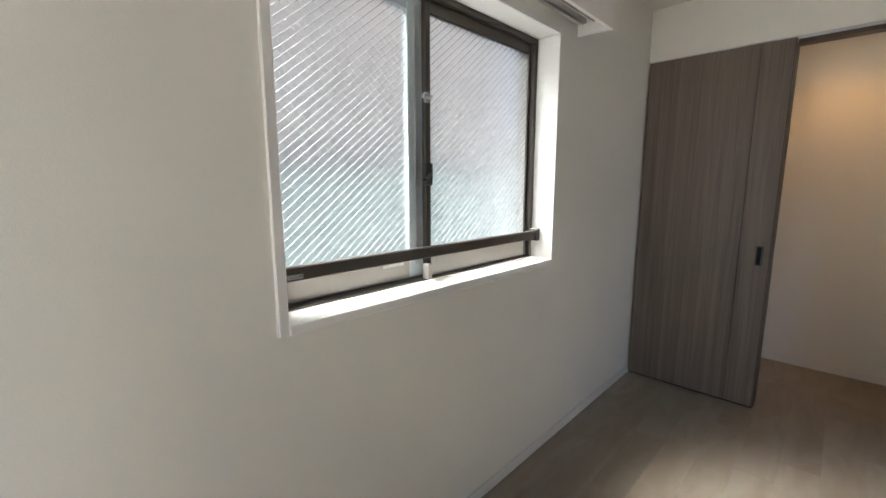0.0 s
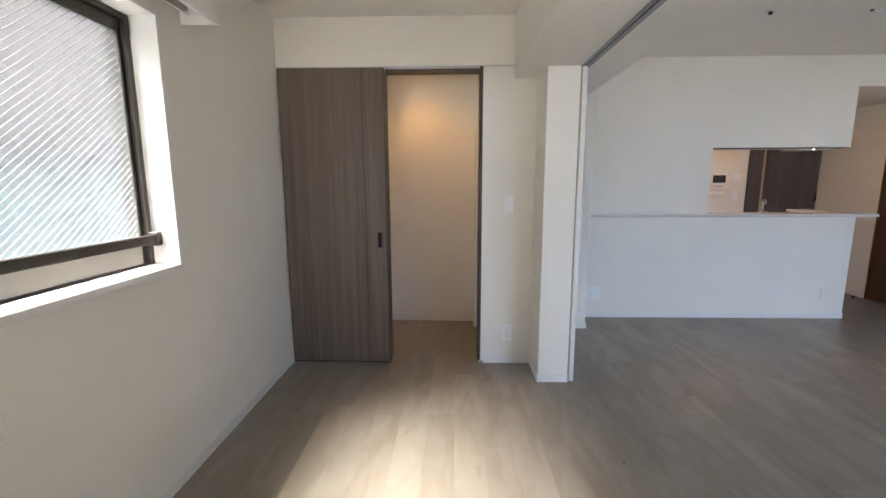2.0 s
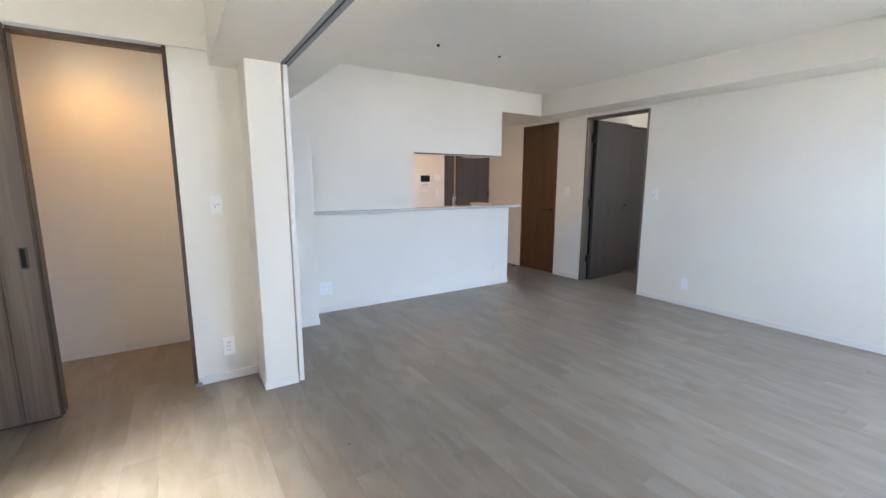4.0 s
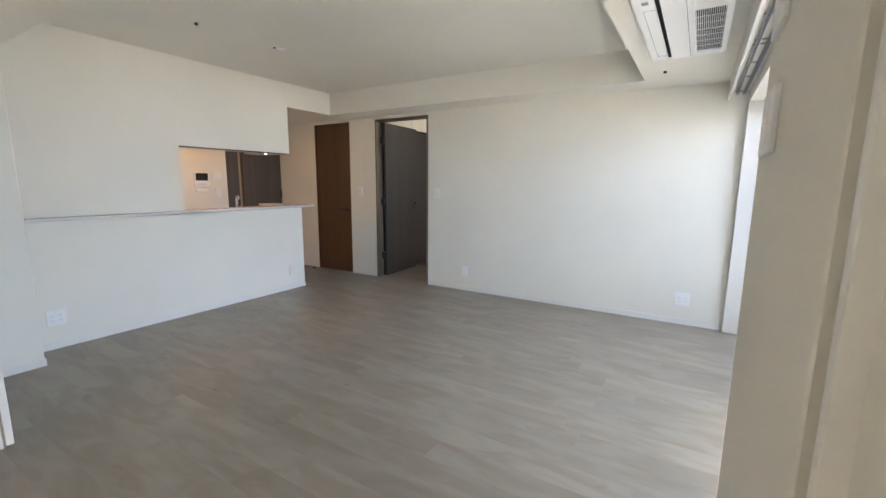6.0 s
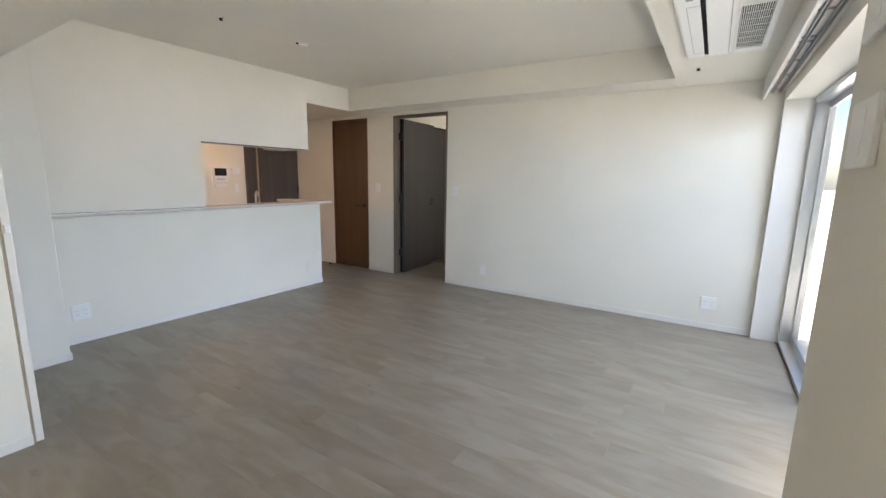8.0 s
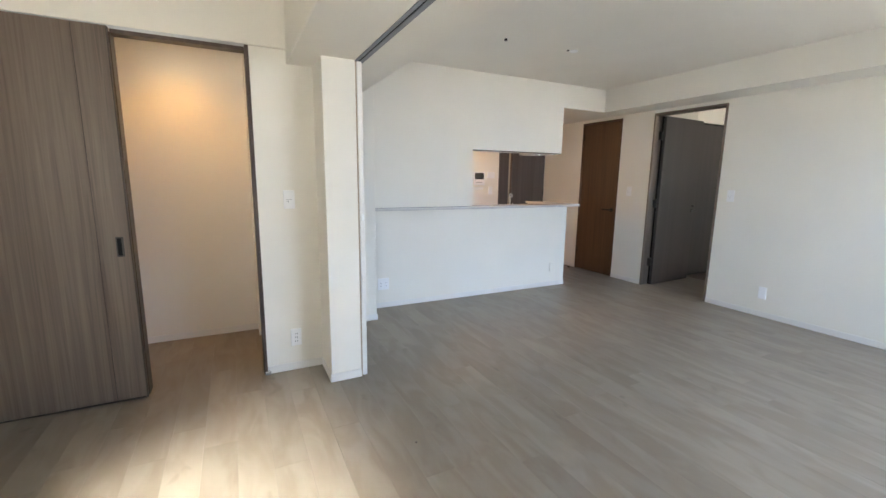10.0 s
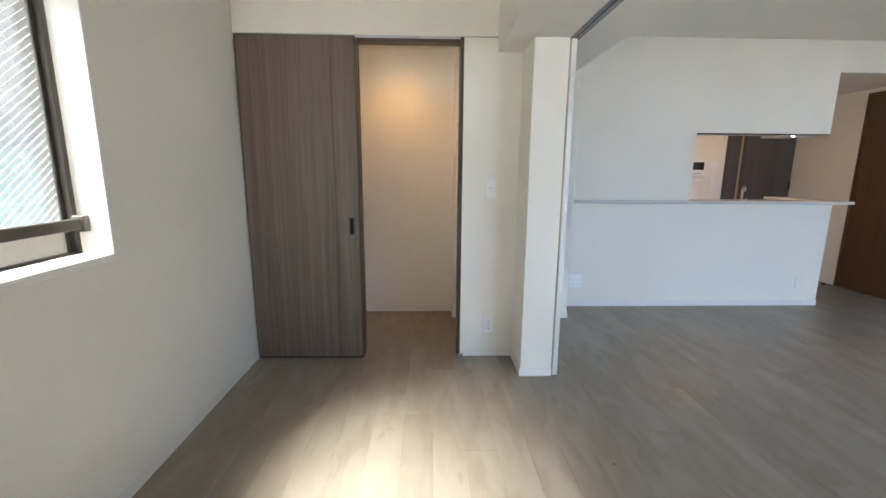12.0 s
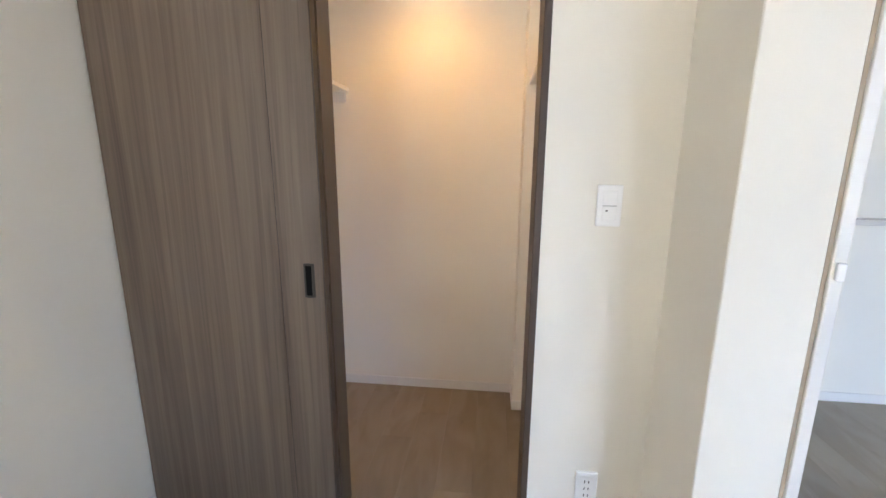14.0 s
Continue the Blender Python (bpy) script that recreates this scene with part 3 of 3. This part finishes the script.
    boxes("groove_back", TAN, [(1.068, 1.12, STUB_Y - 0.0497, STUB_Y - 0.046, 0, BEAM_Z)], j, "tan back of the receiving groove")


partition()

# ------------------------------------------------------------------ plates on the walls
def plate(name, label, category, w, h, kind):
    """A wall plate in the x-z plane, facing -y, its middle at the origin."""
    t = thing(name, label, category, group=category + " plates")
    boxes("cover", PAPER if kind == "papered" else PLASTIC, [(-w / 2, w / 2, -0.0105, 0, -h / 2, h / 2)], t, bevel=0.003, seg=2)
    if kind == "switch":
        for za, zb in ((-0.043, -0.001), (0.001, 0.043)):
            boxes("rocker", PLASTIC, [(-0.02, 0.02, -0.0135, -0.010, za, zb)], t, bevel=0.0015)
        boxes("pilot", DARKHOLE, [(-0.011, -0.005, -0.0142, -0.0135, -0.016, -0.012)], t)
        boxes("joint_line", GREYLINE, [(-0.02, 0.02, -0.0112, -0.010, -0.0009, 0.0009)], t)
    elif kind == "outlet":
        boxes("insert", PLASTIC, [(-0.02, 0.02, -0.0115, -0.010, -0.043, 0.043)], t, bevel=0.001)
        for z in (-0.026, 0.0, 0.026):
            for x in (-0.0065, 0.0065):
                boxes("slot", DARKHOLE, [(x - 0.0013, x + 0.0013, -0.0119, -0.0115, z - 0.005, z + 0.005)], t)
    elif kind == "double":
        for x in (-0.026, 0.026):
            boxes("insert", PLASTIC, [(x - 0.02, x + 0.02, -0.0115, -0.010, -0.04, 0.04)], t, bevel=0.001)
            for z in (-0.02, 0.014):
                for dx in (-0.0065, 0.0065):
                    boxes("slot", GREYLINE, [(x + dx - 0.0015, x + dx + 0.0015, -0.0119, -0.0115, z - 0.005, z + 0.005)], t)
    elif kind == "blank":
        boxes("insert", PLASTIC, [(-0.02, 0.02, -0.0115, -0.010, -0.043, 0.043)], t, bevel=0.001)
    return t


def put(t, m):
    t.matrix_world = m
    return t


sw = put(plate("light_switch", "white double light switch with a pilot dot beside the closet", "switch", 0.07, 0.12, "switch"), pose(0.678, CY, 1.181))
copy_thing(sw, pose(RX, 3.88, 1.192, 0, 0, 270))["label"] = "white light switch beside the brown door"
copy_thing(sw, pose(RX, 2.614, 1.185, 0, 0, 270))["label"] = "white light switch beside the open door"
ou = put(plate("wall_outlet", "white triple power outlet low on the closet wall", "outlet", 0.07, 0.12, "outlet"), pose(0.681, CY, 0.236))
dbl = put(plate("wall_outlet", "white wide outlet plate low on the kitchen wall", "outlet", 0.12, 0.12, "double"), pose(1.676, KY, 0.25))
copy_thing(dbl, pose(RX, -0.135, 0.244, 0, 0, 270))["label"] = "white wide outlet plate low on the wall near the balcony"
bl = put(plate("wall_outlet", "white narrow outlet plate low on the long wall", "outlet", 0.07, 0.12, "blank"), pose(RX, 2.20, 0.242, 0, 0, 270))
put(plate("wall_plate", "papered blank plate near the end of the counter wall", "cover plate", 0.07, 0.12, "papered"), pose(3.90, KY, 0.242))
st = put(plate("light_switch", "white switch plate on the wall stub", "switch", 0.16, 0.125, "blank"), pose(1.655, STUB_Y, 1.437, 0, 0, 180))
rc = put(plate("wall_controller", "white remote controller above the switch plate", "controller", 0.16, 0.14, "blank"), pose(1.68, STUB_Y, 1.685, 0, 0, 180))

# ------------------------------------------------------------------ doors in the east wall
def lever(parent, x, y, z, way, sign):
    """A lever handle on a face that looks to sign * -x; way: the direction of the lever along y."""
    bm = bmesh.new()
    rod(bm, (x, y, z), (x - 0.008 * sign, y, z), 0.026, 20)
    rod(bm, (x - 0.008 * sign, y, z), (x - 0.05 * sign, y, z), 0.009, 12)
    box(bm, min(x - 0.058 * sign, x - 0.042 * sign), max(x - 0.058 * sign, x - 0.042 * sign), min(y - 0.01 * way, y + 0.12 * way), max(y - 0.01 * way, y + 0.12 * way), z - 0.009, z + 0.009, 0.003)
    return part("handle", bm, BLACKMETAL, parent, "dark metal lever handle")


def brown_door():
    d = tagged(new("door_1"), "closed red-brown wooden door with a dark lever handle", "door", kind="structure")
    boxes("frame", BROWNDOOR, [(RX - 0.006, RX + 0.12, 4.07, 4.092, 0, 2.14), (RX - 0.006, RX + 0.12, 4.743, 4.765, 0, 2.14), (RX - 0.006, RX + 0.12, 4.092, 4.743, 2.12, 2.14)], d, bevel=0.002)
    boxes("leaf", BROWNDOOR, [(RX + 0.004, RX + 0.04, 4.095, 4.74, 0.006, 2.116)], d, bevel=0.002)
    # unseen blocker, stops outside light leaking under the leaf
    boxes("back_panel", BROWNDOOR, [(RX + 0.121, RX + 0.135, 4.06, 4.775, 0, 2.16)], d, "unseen dark panel added behind the leaf to block stray light")
    lever(d, RX + 0.004, 4.15, 0.93, 1, 1)
    for z in (0.25, 1.9):
        boxes("hinge", DARKMETAL, [(RX - 0.008, RX + 0.003, 4.732, 4.748, z, z + 0.09)], d, bevel=0.002)


brown_door()


def open_door():
    d = tagged(new("door_2"), "open dark grey wood door swung into a dim room", "door", kind="structure")
    boxes("frame", DOORWOOD, [(RX - 0.008, RX + 0.13, 2.745, 2.768, 0, 2.14), (RX - 0.008, RX + 0.13, 3.575, 3.60, 0, 2.14), (RX - 0.008, RX + 0.13, 2.768, 3.575, 2.115, 2.14)], d, bevel=0.002)
    leaf = boxes("leaf", GREYDOOR, [(0.0, 0.80, -0.018, 0.018, 0.006, 2.108)], d, bevel=0.002)
    bm = bmesh.new()
    rod(bm, (0.742, -0.018, 0.945), (0.742, -0.026, 0.945), 0.026, 20)
    rod(bm, (0.742, -0.026, 0.945), (0.742, -0.068, 0.945), 0.009, 12)
    box(bm, 0.625, 0.752, -0.076, -0.060, 0.936, 0.954, 0.003)
    h = part("handle", bm, BLACKMETAL, leaf, "black metal lever handle")
    bm = bmesh.new()
    rod(bm, (0.742, -0.018, 1.005), (0.742, -0.028, 1.005), 0.019, 16)
    box(bm, 0.737, 0.747, -0.042, -0.027, 0.993, 1.017, 0.002)
    part("thumb_turn", bm, BLACKMETAL, leaf, "small black thumb turn")
    boxes("latch_plate", STEEL, [(0.80, 0.8015, -0.011, 0.011, 0.87, 1.04)], leaf, "narrow steel latch plate")
    leaf.matrix_world = pose(RX + 0.10, 3.526, 0, 0, 0, 3.5)
    # no real part: black fills the hinge gap in place of its shade
    boxes("gap_seal", DARKHOLE, [(RX + 0.112, RX + 0.125, 3.548, 3.574, 0.006, 2.112)], d, "black strip put in for the shade of the hinge gap")
    for z in (0.25, 1.0, 1.83):
        boxes("hinge", DARKMETAL, [(RX + 0.072, RX + 0.108, 3.53, 3.574, z, z + 0.1)], d, bevel=0.002)
    c = tagged(new("wardrobe_door"), "dark grey wood sliding door in the dim room", "door")
    boxes("leaf", GREYDOOR, [(5.95, 7.2, 3.665, 3.70, 0.006, 2.09)], c, bevel=0.002)
    boxes("head_track", DARKHOLE, [(5.95, 7.95, 3.667, 3.70, 2.0915, 2.11)], c, "dark head track")
    boxes("leaf", GREYDOOR, [(7.16, 7.95, 3.702, 3.735, 0.006, 2.09)], c, bevel=0.002)


open_door()

# ------------------------------------------------------------------ kitchen
def kitchen():
    t = thing("counter_top", "off-white raised counter shelf along the kitchen wall", "counter")
    boxes("slab", WORKTOP, [(1.502, 4.215, KY - 0.10, KY + 0.17, 1.006, 1.032)], t, bevel=0.004, seg=2)
    t = thing("kitchen_unit", "pale kitchen worktop with a sink behind the counter wall", "kitchen unit")
    boxes("worktop", WORKTOP, [(1.6, 2.9, KY + 0.175, KY + 0.68, 0.83, 0.86), (3.65, 4.11, KY + 0.175, KY + 0.68, 0.83, 0.86), (2.9, 3.65, KY + 0.175, KY + 0.26, 0.83, 0.86), (2.9, 3.65, KY + 0.6, KY + 0.68, 0.83, 0.86)], t, bevel=0.003)
    boxes("sink", STEEL, [(2.9, 3.65, KY + 0.26, KY + 0.6, 0.66, 0.67)], t)
    boxes("cabinet_body", EDGEWOOD, [(1.6, 4.1, KY + 0.18, KY + 0.64, 0.0, 0.65)], t)
    boxes("side_panel", WORKTOP, [(4.02, 4.11, KY + 0.175, KY + 0.69, 0.862, 1.004)], t, "pale end panel", bevel=0.003)
    boxes("return_top", WORKTOP, [(3.985, 4.215, KY + 0.171, 4.73, 1.006, 1.032)], t, "pale return of the counter top", bevel=0.004)
    tap = thing("kitchen_tap", "chrome swan-neck kitchen tap behind the counter", "tap")
    bm = bmesh.new()
    rod(bm, (3.43, KY + 0.29, 0.86), (3.43, KY + 0.29, 0.90), 0.024, 18)
    tube(bm, [(3.43, KY + 0.29, 0.9), (3.43, KY + 0.29, 1.10), (3.432, KY + 0.292, 1.125), (3.44, KY + 0.298, 1.142), (3.452, KY + 0.306, 1.148), (3.468, KY + 0.318, 1.143)], 0.013, 12)
    rod(bm, (3.468, KY + 0.318, 1.146), (3.474, KY + 0.322, 1.105), 0.014, 12)
    part("spout", bm, CHROME, tap)
    bm = bmesh.new()
    rod(bm, (3.43, KY + 0.29, 1.0), (3.48, KY + 0.29, 1.03), 0.008, 10)
    part("lever", bm, CHROME, tap)
    h = thing("range_hood", "flat stainless range hood under the upper kitchen wall", "range hood")
    boxes("hood_plate", STEEL, [(3.70, 3.95, KY + 0.112, KY + 0.5, 1.636, 1.66)], h, bevel=0.002)
    boxes("hood_edge", EDGEWOOD, [(2.715, 3.95, KY + 0.002, KY + 0.108, 1.639, 1.6445)], h)
    boxes("hood_lip", SILVER, [(2.715, 3.95, KY + 0.102, KY + 0.108, 1.632, 1.6385)], h, "thin bright metal lip")
    bm = bmesh.new()
    rod(bm, (3.735, KY + 0.14, 1.633), (3.735, KY + 0.14, 1.6365), 0.010, 20)
    part("hood_lamp", bm, LAMPWHITE, h, "small lit lamp")
    i = thing("intercom", "white intercom with a black screen on the kitchen back wall", "intercom")
    KB = 5.60
    boxes("housing", PLASTIC, [(3.645, 3.845, KB - 0.025, KB, 1.236, 1.435)], i, bevel=0.004)
    boxes("screen", SCREEN, [(3.664, 3.826, KB - 0.0268, KB - 0.0248, 1.322, 1.420)], i, "black screen")
    boxes("button_row", GREYLINE, [(3.69, 3.80, KB - 0.0262, KB - 0.0248, 1.272, 1.279)], i)
    p = thing("wall_panel", "white water heater remote beside the intercom", "controller")
    boxes("housing", PLASTIC, [(3.902, 4.028, KB - 0.02, KB, 1.34, 1.435)], p, bevel=0.004)
    p = thing("wall_panel", "white switch plate below the intercom", "switch")
    boxes("housing", PLASTIC, [(3.666, 3.823, KB - 0.015, KB, 1.162, 1.204)], p, bevel=0.003)
    p = thing("wall_panel", "white switch plate below the heater remote", "switch")
    boxes("housing", PLASTIC, [(3.93, 4.00, KB - 0.012, KB, 1.09, 1.215)], p, bevel=0.003)
    c = tagged(new("cupboard_door"), "dark grey-brown wood door in the kitchen back wall", "door")
    boxes("leaf", KITCHENDOOR, [(4.347, 5.0, KB - 0.03, KB - 0.001, 0.006, 2.126)], c, bevel=0.002)
    for z in (1.08, 1.875):
        boxes("hinge", DARKHOLE, [(4.976, 5.0, KB - 0.036, KB - 0.0305, z, z + 0.095)], c, bevel=0.002)
    c = tagged(new("cupboard_door"), "narrow dark grey wood panel beside the intercom wall", "door")
    boxes("leaf", KITCHENDOOR, [(4.111, 4.282, KB - 0.03, KB - 0.001, 0.006, 2.126)], c, bevel=0.002)
    # warm light in the gap between the doors, painted as a tan strip
    boxes("light_edge", TAN, [(4.283, 4.313, KB - 0.024, KB - 0.001, 0.006, 2.126)], c, "tan strip painted for warm light in the open gap")
    boxes("edge", BROWNDOOR, [(4.313, 4.345, KB - 0.02, KB - 0.001, 0.006, 2.126)], c, "red-brown edge strip")

kitchen()
# assumed lamp, out of view, added to warm the kitchen back wall
lamp("kitchen_lamp", "AREA", look((3.3, 4.75, SOF_Z - 0.012), (3.3, 4.75, 0)), 0.62, (1.0, 0.55, 0.26), shape="DISK", size=0.12)
kl = thing("downlight", "warm round lamp assumed in the kitchen ceiling, out of view", "lamp")
bm = bmesh.new()
rod(bm, (3.3, 4.75, SOF_Z - 0.008), (3.3, 4.75, SOF_Z), 0.07, 28)
part("ring", bm, LAMPWARM, kl)

# ------------------------------------------------------------------ ceiling fittings
def ceiling_fittings():
    s = thing("smoke_detector", "small white ceiling detector with a dark sensor eye", "smoke detector")
    x, y = 3.085, 3.012
    bm = bmesh.new()
    rod(bm, (x, y, LIV_Z - 0.004), (x, y, LIV_Z), 0.058, 28, 0.06)
    part("base", bm, CEIL, s)
    bm = bmesh.new()
    rod(bm, (x + 0.020, y - 0.004, LIV_Z - 0.014), (x + 0.020, y - 0.004, LIV_Z - 0.004), 0.030, 24, 0.036)
    part("cap", bm, PLASTIC, s)
    bm = bmesh.new()
    rod(bm, (x - 0.040, y + 0.004, LIV_Z - 0.013), (x - 0.040, y + 0.004, LIV_Z - 0.004), 0.009, 14, 0.012)
    part("sensor", bm, DARKMETAL, s, "dark sensor eye")
    k = thing("sprinkler_head", "small chrome ceiling socket in the living room", "ceiling fitting")
    bm = bmesh.new()
    rod(bm, (2.40, 3.03, LIV_Z - 0.004), (2.40, 3.03, LIV_Z), 0.026, 20)
    part("rose", bm, CEIL, k)
    bm = bmesh.new()
    rod(bm, (2.40, 3.03, LIV_Z - 0.02), (2.40, 3.03, LIV_Z - 0.005), 0.012, 14)
    part("nozzle", bm, DARKMETAL, k)
    k = thing("sprinkler_head", "small dark ceiling fitting beside the air conditioner", "ceiling fitting")
    bm = bmesh.new()
    rod(bm, (4.36, 0.122, SOF_Z - 0.004), (4.36, 0.122, SOF_Z), 0.026, 20)
    part("rose", bm, PLASTIC, k)
    bm = bmesh.new()
    rod(bm, (4.36, 0.122, SOF_Z - 0.018), (4.36, 0.122, SOF_Z - 0.004), 0.012, 14)
    part("nozzle", bm, DARKMETAL, k)
    a = thing("air_conditioner", "white ceiling cassette air conditioner with a grille", "air conditioner")
    x0, x1, y0, y1, z = 2.70, 3.945, -0.252, 0.180, SOF_Z
    boxes("panel", PLASTIC, [(x0, x1, y0, y1, z - 0.016, z)], a, bevel=0.004)
    zb = z - 0.016
    boxes("side_panel", PLASTIC, [(x0 + 0.05, x1 - 0.018, 0.074, 0.168, zb - 0.010, zb)], a, bevel=0.002)
    boxes("flap_joint", GREYLINE, [(2.985, 3.83, 0.1285, 0.1305, zb - 0.0107, zb - 0.009), (2.985, 2.987, 0.0745, 0.1285, zb - 0.0107, zb - 0.009), (3.828, 3.83, 0.0745, 0.1285, zb - 0.0107, zb - 0.009)], a, "thin grey joint round the flap")
    boxes("badge", GREYLINE, [(2.868, 2.905, 0.098, 0.128, zb - 0.0105, zb - 0.009)], a, "small grey badge")
    # shallow black strip, the slot's shade put into its colour
    boxes("air_slot", DARKHOLE, [(2.865, 3.915, 0.052, 0.073, zb - 0.002, zb + 0.001)], a, "air outlet slot with its shade painted black")
    boxes("middle_panel", PLASTIC, [(x0 + 0.05, x1 - 0.018, -0.052, 0.051, zb - 0.012, zb)], a, bevel=0.002)
    boxes("panel_joint", GREYLINE, [(x0 + 0.05, x1 - 0.018, -0.0565, -0.0535, zb - 0.003, zb + 0.001)], a, "fine grey panel joint")
    g = boxes("grille_frame", PLASTIC, [(x0 + 0.05, x1 - 0.022, -0.090, -0.080, zb - 0.012, zb), (x0 + 0.05, x1 - 0.022, -0.240, -0.221, zb - 0.012, zb),
                                        (3.835, x1 - 0.022, -0.221, -0.090, zb - 0.012, zb), (x0 + 0.05, 2.77, -0.221, -0.090, zb - 0.012, zb)], a, bevel=0.0015)
    # black sheet painted in for the shade behind the slats
    boxes("grille_dark", DARKHOLE, [(3.105, 3.835, -0.221, -0.090, zb - 0.002, zb + 0.001)], g, "black sheet for the shade behind the grille")
    boxes("filter_panel", PLASTIC, [(2.77, 3.105, -0.221, -0.090, zb - 0.006, zb + 0.001)], g, "white panel behind the slats")
    n = 15
    for k in range(n):
        y = -0.221 + (k + 0.5) * 0.131 / n
        boxes("slat", PLASTIC, [(2.77, 3.835, y - 0.0015, y + 0.0015, zb - 0.0115, zb - 0.0062)], g)
    for k in range(6):
        x = 3.105 + (k + 1) * 0.1043
        boxes("grille_bar", PLASTIC, [(x - 0.0018, x + 0.0018, -0.221, -0.090, zb - 0.006, zb - 0.0035)], g)


ceiling_fittings()


def balcony():
    c = thing("curtain_box", "white curtain box with a double rail over the balcony windows", "curtain box")
    boxes("front_board", TRIM, [(1.845, RX - 0.002, -0.340, -0.3225, 2.018, 2.0845)], c, bevel=0.002)
    for y in (-0.380, -0.430):
        boxes("curtain_rail", TRACK, [(1.9, 4.975, y - 0.009, y - 0.004, 2.058, 2.080), (1.9, 4.975, y + 0.004, y + 0.009, 2.058, 2.080), (1.9, 4.975, y - 0.004, y + 0.004, 2.075, 2.080)], c, "dark metal curtain rail")
    for x in (4.93, 4.38, 3.97, 3.56, 3.47, 3.06, 2.65, 2.24):
        boxes("rail_clip", TRACK, [(x, x + 0.022, -0.445, -0.365, 2.0795, 2.0835)], c)
    w = tagged(new("window_2"), "tall silver-framed sliding balcony windows, brightly lit", "window", kind="structure")
    boxes("window_frame", SILVER, [(1.84, 1.88, -0.79, -0.66, 0, 2.0), (4.93, 4.965, -0.79, -0.66, 0, 2.0), (1.88, 4.93, -0.79, -0.66, 1.96, 2.0), (1.88, 4.93, -0.79, -0.66, -0.004, 0.03)], w, bevel=0.002)
    boxes("jamb_board", TRIM, [(4.965, 4.995, -0.79, BAL + 0.004, 0, 2.0)], w, "white jamb board", bevel=0.002)
    boxes("jamb_joint", GREYLINE, [(4.9955, RX - 0.0005, BAL - 0.0008, BAL + 0.003, 0.0, 2.0)], w, "dark joint beside the jamb board")
    for a, b, y in ((1.88, 2.95, -0.75), (2.90, 3.95, -0.72), (3.90, 4.93, -0.75)):
        s = boxes("sash", SILVER, [(a, a + 0.04, y - 0.012, y + 0.012, 0.03, 1.96), (b - 0.04, b, y - 0.012, y + 0.012, 0.03, 1.96), (a + 0.04, b - 0.04, y - 0.012, y + 0.012, 1.91, 1.96), (a + 0.04, b - 0.04, y - 0.012, y + 0.012, 0.03, 0.10)], w)
        p = boxes("pane", CLEAR, [(a + 0.04, b - 0.04, y - 0.003, y + 0.003, 0.10, 1.91)], s, "clear glass")
        p.visible_shadow = False


balcony()

# ------------------------------------------------------------------ outside
ground = structure("ground", OUTSIDE, [(-400, 400, -400, 400, -3.3, -3.2)], "grey ground far below", "ground")
# assumed balcony shell, out of view, added round the sky light's opening
structure("balcony_slab", OUTSIDE, [(0.9, 5.4, -2.2, -0.81, -0.25, -0.06)], "assumed grey concrete balcony floor, out of view", "balcony")
structure("balcony_parapet", OUTSIDE, [(0.9, 5.4, -2.3, -2.2, -0.25, 1.05)], "assumed grey concrete balcony parapet, out of view", "balcony")
structure("balcony_roof", OUTSIDE, [(0.9, 5.4, -2.3, -0.81, 2.42, 2.6)], "assumed grey concrete slab over the balcony, out of view", "balcony")
structure("eaves", OUTSIDE, [(-1.56, WX - 0.2, -0.6, 3.2, 2.62, 2.78)], "concrete eaves over the side window", "eaves")
# plain block in place of a hedge, coloured for the tone low in the panes
structure("backdrop_screen", HEDGE, [(-5.59, -4.9, -6, 9, -3.2, 1.5)], "plain blue-green block standing in for a hedge before the neighbouring wall", "fence")
structure("backdrop_building", NEIGHBOUR, [(-6.0, -5.6, -6, 9, -3.2, 6.0)], "pale pinkish rendered neighbouring wall", "building")

# ------------------------------------------------------------------ floor planks
W = 0.151
rng = random.Random(5)
lengths = (0.9, 1.21, 1.52, 1.82)
shared = {}
for col in range(int((RX + 0.9 + 0.02 - WX) / W) + 1):
    xa = WX + 0.001 + col * W
    if xa > RX + 1.5:
        break
    start = -0.898 if xa < 0.88 else (-0.655 if xa < 5.2 else 1.6)
    y, end = start, 5.59 if xa < 4.9 else 4.39
    L = round(rng.uniform(0.3, 1.5), 1)
    while y < end - 0.05:
        L = min(L, round(end - y, 2))
        if L not in shared:
            b = bmesh.new()
            box(b, -W / 2 + 0.0002, W / 2 - 0.0002, -L / 2 + 0.0002, L / 2 - 0.0002, -0.0055, 0.0, 0.0003)
            shared[L] = mesh_of("plank", b, PLANK)
        ob = new("plank", shared[L])
        ob.location = (xa + W / 2, y + L / 2, 0)
        ob.parent = floor
        y += L
        L = rng.choice(lengths)

stop = thing("door_stop", "tiny black door stop on the passage floor", "door stop")
bm = bmesh.new()
rod(bm, (4.915, 4.79, 0.0), (4.915, 4.79, 0.012), 0.018, 16, 0.016)
part("base", bm, DARKMETAL, stop)
bm = bmesh.new()
rod(bm, (4.915, 4.79, 0.012), (4.915, 4.79, 0.024), 0.013, 16, 0.008)
part("cap", bm, BLACKMETAL, stop, "black rubber cap")

mark = thing("floor_knot", "tiny dark spot on the oak floor", "mark")
bm = bmesh.new()
rod(bm, (1.108, 1.819, 0.0), (1.108, 1.819, 0.0012), 0.006, 12)
part("spot", bm, EDGEWOOD, mark)
